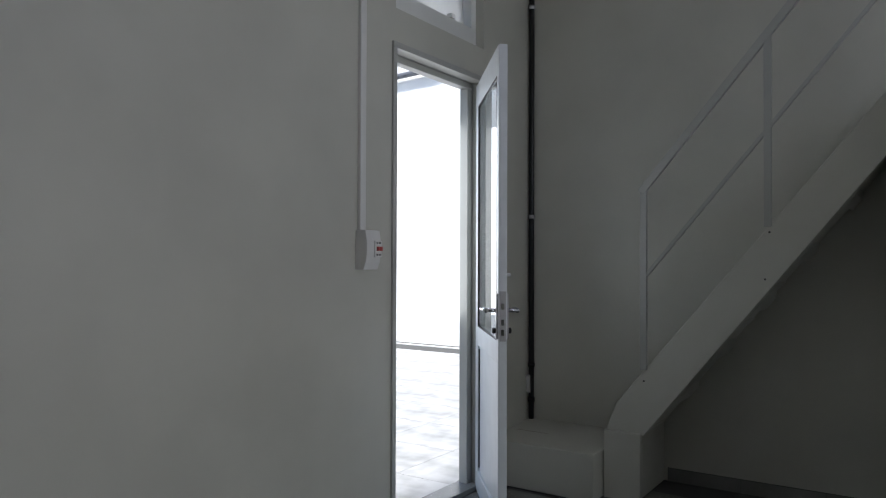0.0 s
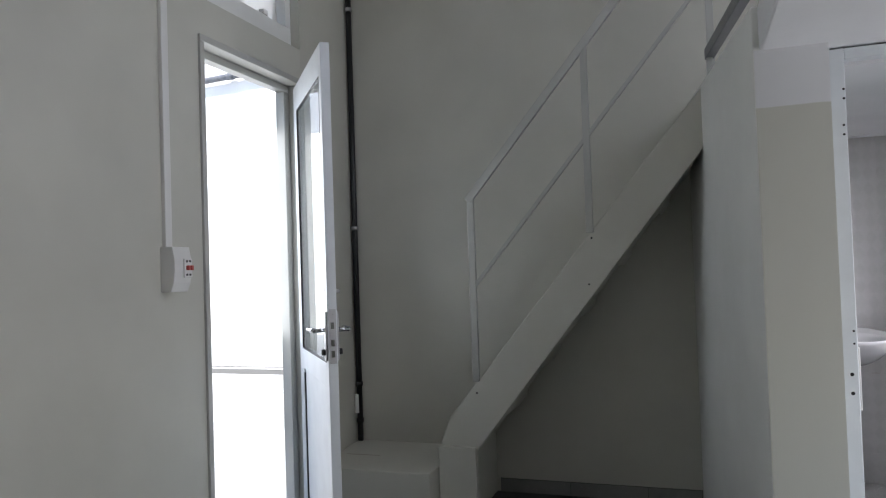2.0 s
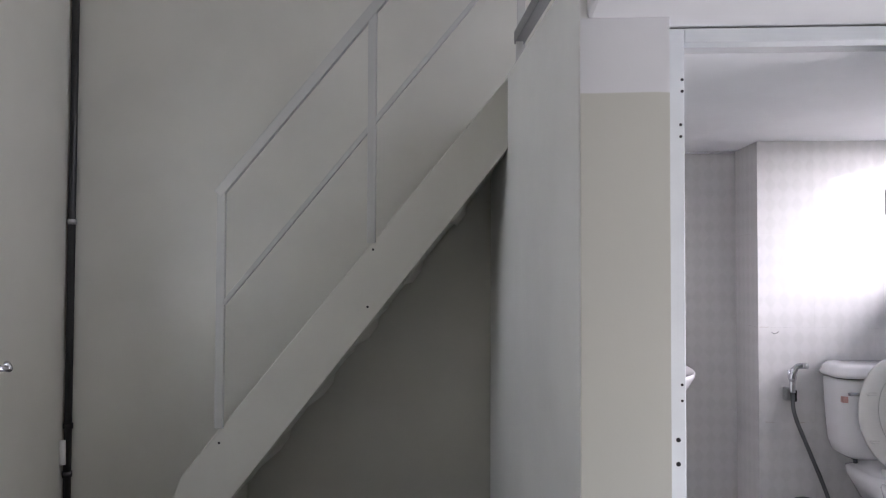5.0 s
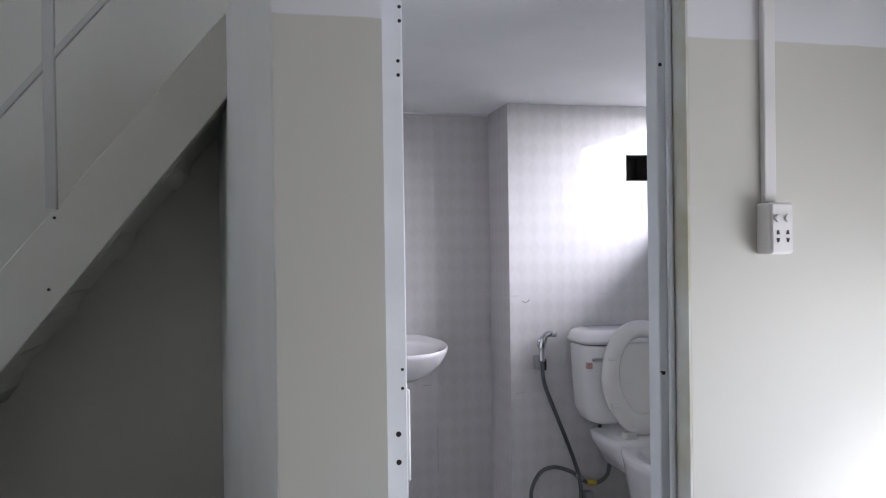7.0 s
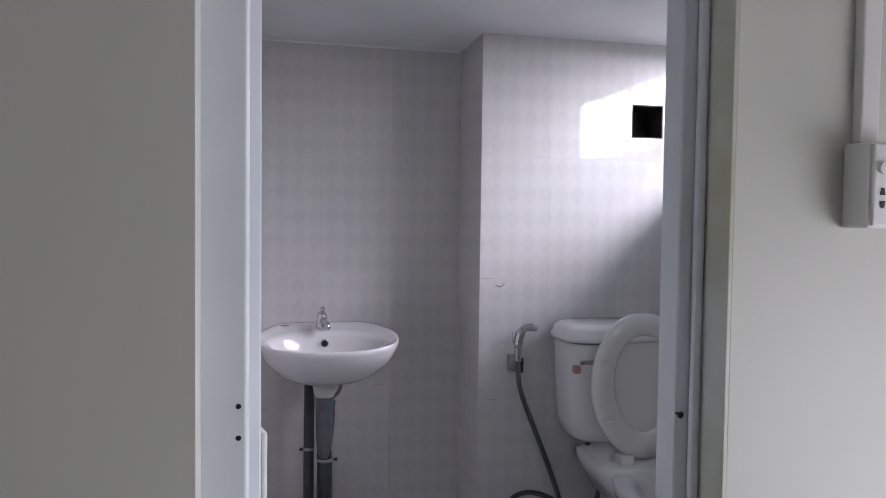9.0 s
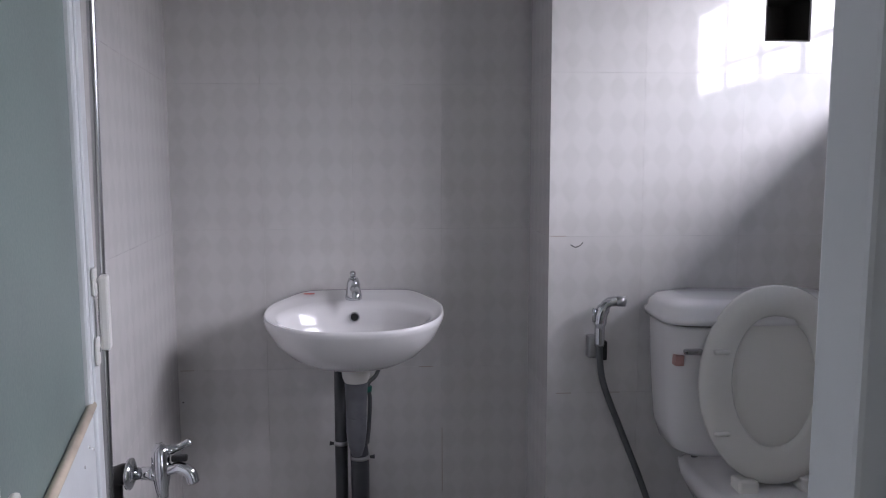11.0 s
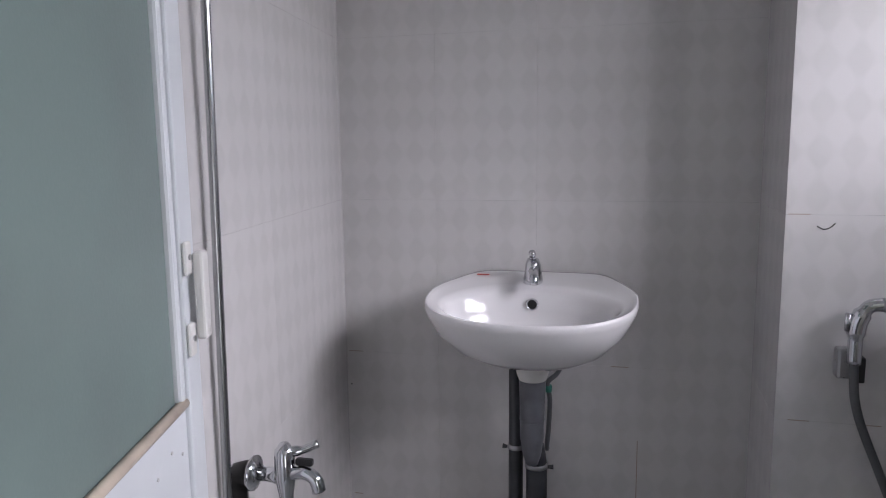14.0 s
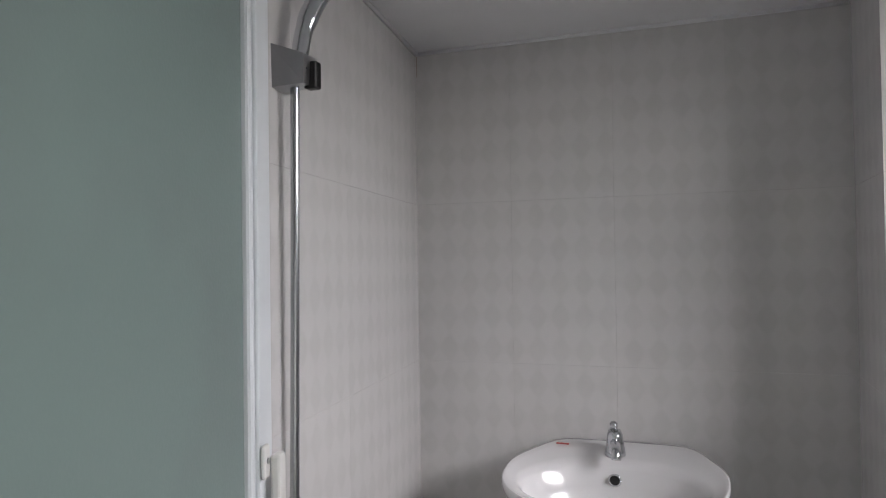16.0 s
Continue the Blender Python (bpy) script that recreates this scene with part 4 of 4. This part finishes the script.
part("bracket_clip", box(2.538, 2.552, 3.60, 3.625, 0.75, 0.80, 0.003), M_BLACK, spray)
part("spray_handle", tube(spline([(2.530, 3.598, 0.79), (2.529, 3.595, 0.835), (2.531, 3.592, 0.872), (2.546, 3.588, 0.902), (2.572, 3.585, 0.908)], 6), [0.013] * 8 + [0.017] * 8 + [0.013] * 9, 14), M_CHROME, spray, "", True)
part("spray_nozzle", tube([(2.567, 3.585, 0.908), (2.590, 3.584, 0.906)], 0.0135, 14), M_BRUSHED, spray, "", True)
part("trigger", tube([(2.513, 3.59, 0.855), (2.512, 3.588, 0.888)], 0.006, 8), M_CHROME, spray, "", True)
hose_a = spline([(2.530, 3.60, 0.79), (2.545, 3.61, 0.69), (2.60, 3.615, 0.55), (2.66, 3.615, 0.40), (2.70, 3.61, 0.27), (2.70, 3.61, 0.15), (2.64, 3.58, 0.10), (2.52, 3.58, 0.12), (2.47, 3.59, 0.22), (2.51, 3.60, 0.31), (2.58, 3.615, 0.33), (2.66, 3.618, 0.305), (2.70, 3.618, 0.275)], 8)
part("hose", tube(hose_a, 0.0085, 10), M_BRAID, spray, "braided grey hose", True)
filler = thing("cistern_hose", (2.75, 3.60, 0.25), "grey cistern supply hose with yellow tape", "hose")
part("hose", tube(spline([(2.70, 3.615, 0.272), (2.76, 3.61, 0.245), (2.82, 3.60, 0.275), (2.83, 3.59, 0.35), (2.79, 3.575, 0.43), (2.775, 3.57, 0.54)], 8), 0.0085, 10), M_BRAID, filler, "", True)
part("nut", tube([(2.775, 3.57, 0.515), (2.775, 3.57, 0.545)], 0.013, 8), M_BLACK, filler)
part("tape", tube([(2.735, 3.612, 0.254), (2.775, 3.608, 0.248)], 0.0125, 10), M_YELLOW, filler, "yellow sealing tape", True)
part("tee", tube([(2.685, 3.618, 0.292), (2.715, 3.616, 0.268)], 0.014, 10), M_BRUSHED, filler, "", True)
valve = thing("stop_valve", (2.745, 3.645, 0.14), "small grey stop valve low on the wall", "valve")
part("body", box(2.725, 2.765, 3.60, 3.645, 0.12, 0.21, 0.008), M_BRUSHED, valve)
part("knob", box(2.73, 2.76, 3.575, 3.598, 0.15, 0.18, 0.006), M_BLACK, valve)

# vent duct in the toilet wall
duct = thing("vent_duct", ((VX0 + VX1) / 2, Y_TOI + 0.1, VZ0), "dark square vent hole through the tiled wall", "vent")
for b in ((VX0 - 0.01, VX1 + 0.01, Y_TOI + 0.12, Y_TOI + 0.14, VZ0 - 0.01, VZ1 + 0.01), (VX0, VX0 + 0.004, Y_TOI + 0.002, Y_TOI + 0.12, VZ0, VZ1), (VX1 - 0.004, VX1, Y_TOI + 0.002, Y_TOI + 0.12, VZ0, VZ1), (VX0 + 0.004, VX1 - 0.004, Y_TOI + 0.002, Y_TOI + 0.12, VZ0, VZ0 + 0.004), (VX0 + 0.004, VX1 - 0.004, Y_TOI + 0.002, Y_TOI + 0.12, VZ1 - 0.004, VZ1)):
    part("duct_side", box(*b), M_DUCT, duct)

# pencil mark and small chips on the tiles
solo("pencil_mark", tube(spline([(2.462, 3.6445, 1.046), (2.474, 3.6445, 1.040), (2.486, 3.6445, 1.044), (2.494, 3.6445, 1.052)], 4), 0.0012, 5), M_BLACK, (2.478, 3.645, 1.045), "thin dark pencil line on the tile", "mark")

solo("nail_hole", disc((1.376, Y_SINK - 0.0006, 0.556), (0, 1, 0), 0.0022, 0.003, 10), M_BLACK, (1.376, Y_SINK, 0.556), "small dark nail hole in a wall tile", "hole")

# caulk along the bathroom ceiling, stained joints, a crack in the corner
structure("trim_caulk", tube([(X_IN + 0.003, Y_SINK - 0.003, CEIL - 0.002), (1.7, Y_SINK - 0.002, CEIL - 0.003), (2.1, Y_SINK - 0.003, CEIL - 0.001), (X_TOI - 0.003, Y_SINK - 0.003, CEIL - 0.002)], [0.007, 0.005, 0.008, 0.006], 8), M_WHITE, "rough white caulk at the ceiling edge", True)
structure("trim_caulk_side", tube([(side_x(2.4) + 0.004, 2.4, CEIL - 0.002), (side_x(3.2) + 0.003, 3.2, CEIL - 0.002), (X_IN + 0.004, Y_SINK - 0.004, CEIL - 0.002)], [0.006, 0.005, 0.007], 8), M_WHITE, "rough white caulk at the ceiling edge", True)
for x0, x1, z0, z1 in ((1.372, 1.412, 0.6505, 0.6525), (2.075, 2.118, 0.6505, 0.6525), (1.375, 1.40, 0.234, 0.2362), (1.60, 1.66, 0.234, 0.2362), (2.143, 2.1452, 0.26, 0.46), (1.3675, 1.3695, 1.83, 1.885)):
    solo("joint_stain", box(x0, x1, Y_SINK - 0.0008, Y_SINK + 0.004, z0, z1), M_STAIN, ((x0 + x1) / 2, Y_SINK, z0), "brown stained joint between white wall tiles", "stain", "tile joint stains")
for x0, x1, z0 in ((2.41, 2.45, 1.068), (2.43, 2.47, 0.6505), (2.56, 2.60, 0.6505)):
    solo("joint_stain", box(x0, x1, Y_TOI - 0.0008, Y_TOI + 0.004, z0, z0 + 0.0018), M_STAIN, ((x0 + x1) / 2, Y_TOI, z0), "brown stained joint between white wall tiles", "stain", "tile joint stains")
solo("landing_crack", box(-0.66, -0.46, 3.30, 3.303, 0.249, 0.2512), M_STAIN, (-0.56, 3.30, 0.249), "dark crack across the bottom step", "crack")

# yard pipe
yard_pipe = thing("yard_pipe", (-4.6, 8.4, 3.9), "grey pipe along the top of the yard wall", "pipe")
part("pipe", tube([(-12, 8.36, 3.80), (-4.6, 8.36, 4.12), (-4.2, 8.36, 4.13)], 0.045, 12), M_PVC_PALE, yard_pipe, "", True)
part("pipe_collar", tube([(-4.95, 8.36, 4.105), (-4.85, 8.36, 4.11)], 0.055, 12), M_PVC_PALE, yard_pipe, "", True)


# ---- pieces: tiles ----
TILE_MESH = {}


def tile_mesh(w, h, t, material, gap):
    key = (round(w, 3), round(h, 3), material.name)
    if key not in TILE_MESH:
        bm = box(gap, w - gap, -t, 0, gap, h - gap)
        bmesh.ops.bevel(bm, geom=[e for e in bm.edges if all(v.co.y < -t / 2 for v in e.verts)], offset=0.0002, segments=1, affect="EDGES")
        bmesh.ops.recalc_face_normals(bm, faces=bm.faces)
        me = bpy.data.meshes.new("tile")
        bm.to_mesh(me)
        bm.free()
        me.materials.append(material)
        TILE_MESH[key] = me
    return TILE_MESH[key]


def tile_wall(parent, m, us, vs, material, thick=0.008, gap=0.0001, skip=None):
    """Tiles between the joints us (along) and vs (up), on the plane y = 0 of the pose m, their backs to +y."""
    for a, b in zip(us, us[1:]):
        for c, d in zip(vs, vs[1:]):
            cells = [(a, b, c, d)]
            if skip:
                x0, x1, z0, z1 = skip
                if a < x1 and b > x0 and c < z1 and d > z0:
                    cells = [(a, x0, c, d), (x1, b, c, d), (max(a, x0), min(b, x1), c, z0), (max(a, x0), min(b, x1), z1, d)]
            for p, q, r, s in cells:
                if q - p > 0.004 and s - r > 0.004:
                    ob = new("tile", tile_mesh(q - p, s - r, thick, material, gap))
                    ob.parent = parent
                    ob.matrix_basis = m @ Matrix.Translation((p, 0, r))


def joints(first, step, lo, hi):
    out, k = [lo], math.ceil((lo - first) / step + 0.02)
    while first + k * step < hi - 0.01:
        out.append(first + k * step)
        k += 1
    return out + [hi]


TW, TH = 0.259, 0.4165
rows_z = joints(0.235, TH, 0.0, 1.90)
by_name = bpy.data.objects
tile_wall(by_name["wall_bath_sink"], Matrix.Translation((0, Y_SINK + 0.008, 0)), joints(2.144, TW, X_IN - 0.005, X_TOI + 0.0), rows_z, M_TILE)
tile_wall(by_name["wall_bath_toilet_a"], Matrix.Translation((0, Y_TOI + 0.008, 0)), joints(2.648, TW, X_TOI + 0.0, X_WIN), rows_z, M_TILE, skip=(VX0, VX1, VZ0, VZ1))
side_dir = Vector((-SLANT, 1, 0)).normalized()
side_m = Matrix.Translation((side_x(2.35) - 0.008, 2.35, 0)) @ Matrix.Rotation(math.atan2(side_dir.y, side_dir.x), 4, "Z")
tile_wall(by_name["wall_bath_west"], side_m, joints(0.02, TW, 0.0, (Y_SINK - 2.35) / side_dir.y), rows_z, M_TILE_SIDE)
step_m = Matrix.Translation((X_TOI + 0.008, Y_SINK, 0)) @ Matrix.Rotation(radians(-90), 4, "Z")
tile_wall(by_name["wall_bath_step"], step_m, [0.0, Y_SINK - Y_TOI], rows_z, M_TILE_SIDE)

# floor tiles of the room, with upright skirting under the stair
def floor_tiles(parent, x0, x1, y0, y1, fx, fy, size, z, material):
    xs, ys = joints(fx, size, x0, x1), joints(fy, size, y0, y1)
    for a, b in zip(xs, xs[1:]):
        for c, d in zip(ys, ys[1:]):
            if b - a > 0.01 and d - c > 0.01:
                ob = new("tile", tile_mesh(b - a, d - c, 0.006, material, 0.0014))
                ob.parent = parent
                ob.matrix_basis = Matrix.Translation((a, c, z - 0.006)) @ Matrix.Rotation(radians(-90), 4, "X") @ Matrix.Diagonal((1, 1, -1, 1))


floor_tiles(by_name["floor"], XD, 1.30, 0.6, YB, 0.535, 3.80, 0.41, 0.0, M_FLOOR)
floor_tiles(by_name["ground"], -6.2, XD - 0.16, 2.0, 8.448, -1.25, 2.90, 0.60, -0.012, M_YARD)
skirt = structure("baseboard", box(0.14, xe(YB) - 0.002, YB - 0.004, YB - 0.001, 0, 0.075), M_JOINT, "tiled skirting along the wall")
tile_wall(skirt, Matrix.Translation((0, YB - 0.003, 0)), joints(0.535, 0.41, 0.14, xe(YB) - 0.004), [0.0, 0.075], M_FLOOR, 0.008, 0.0012)
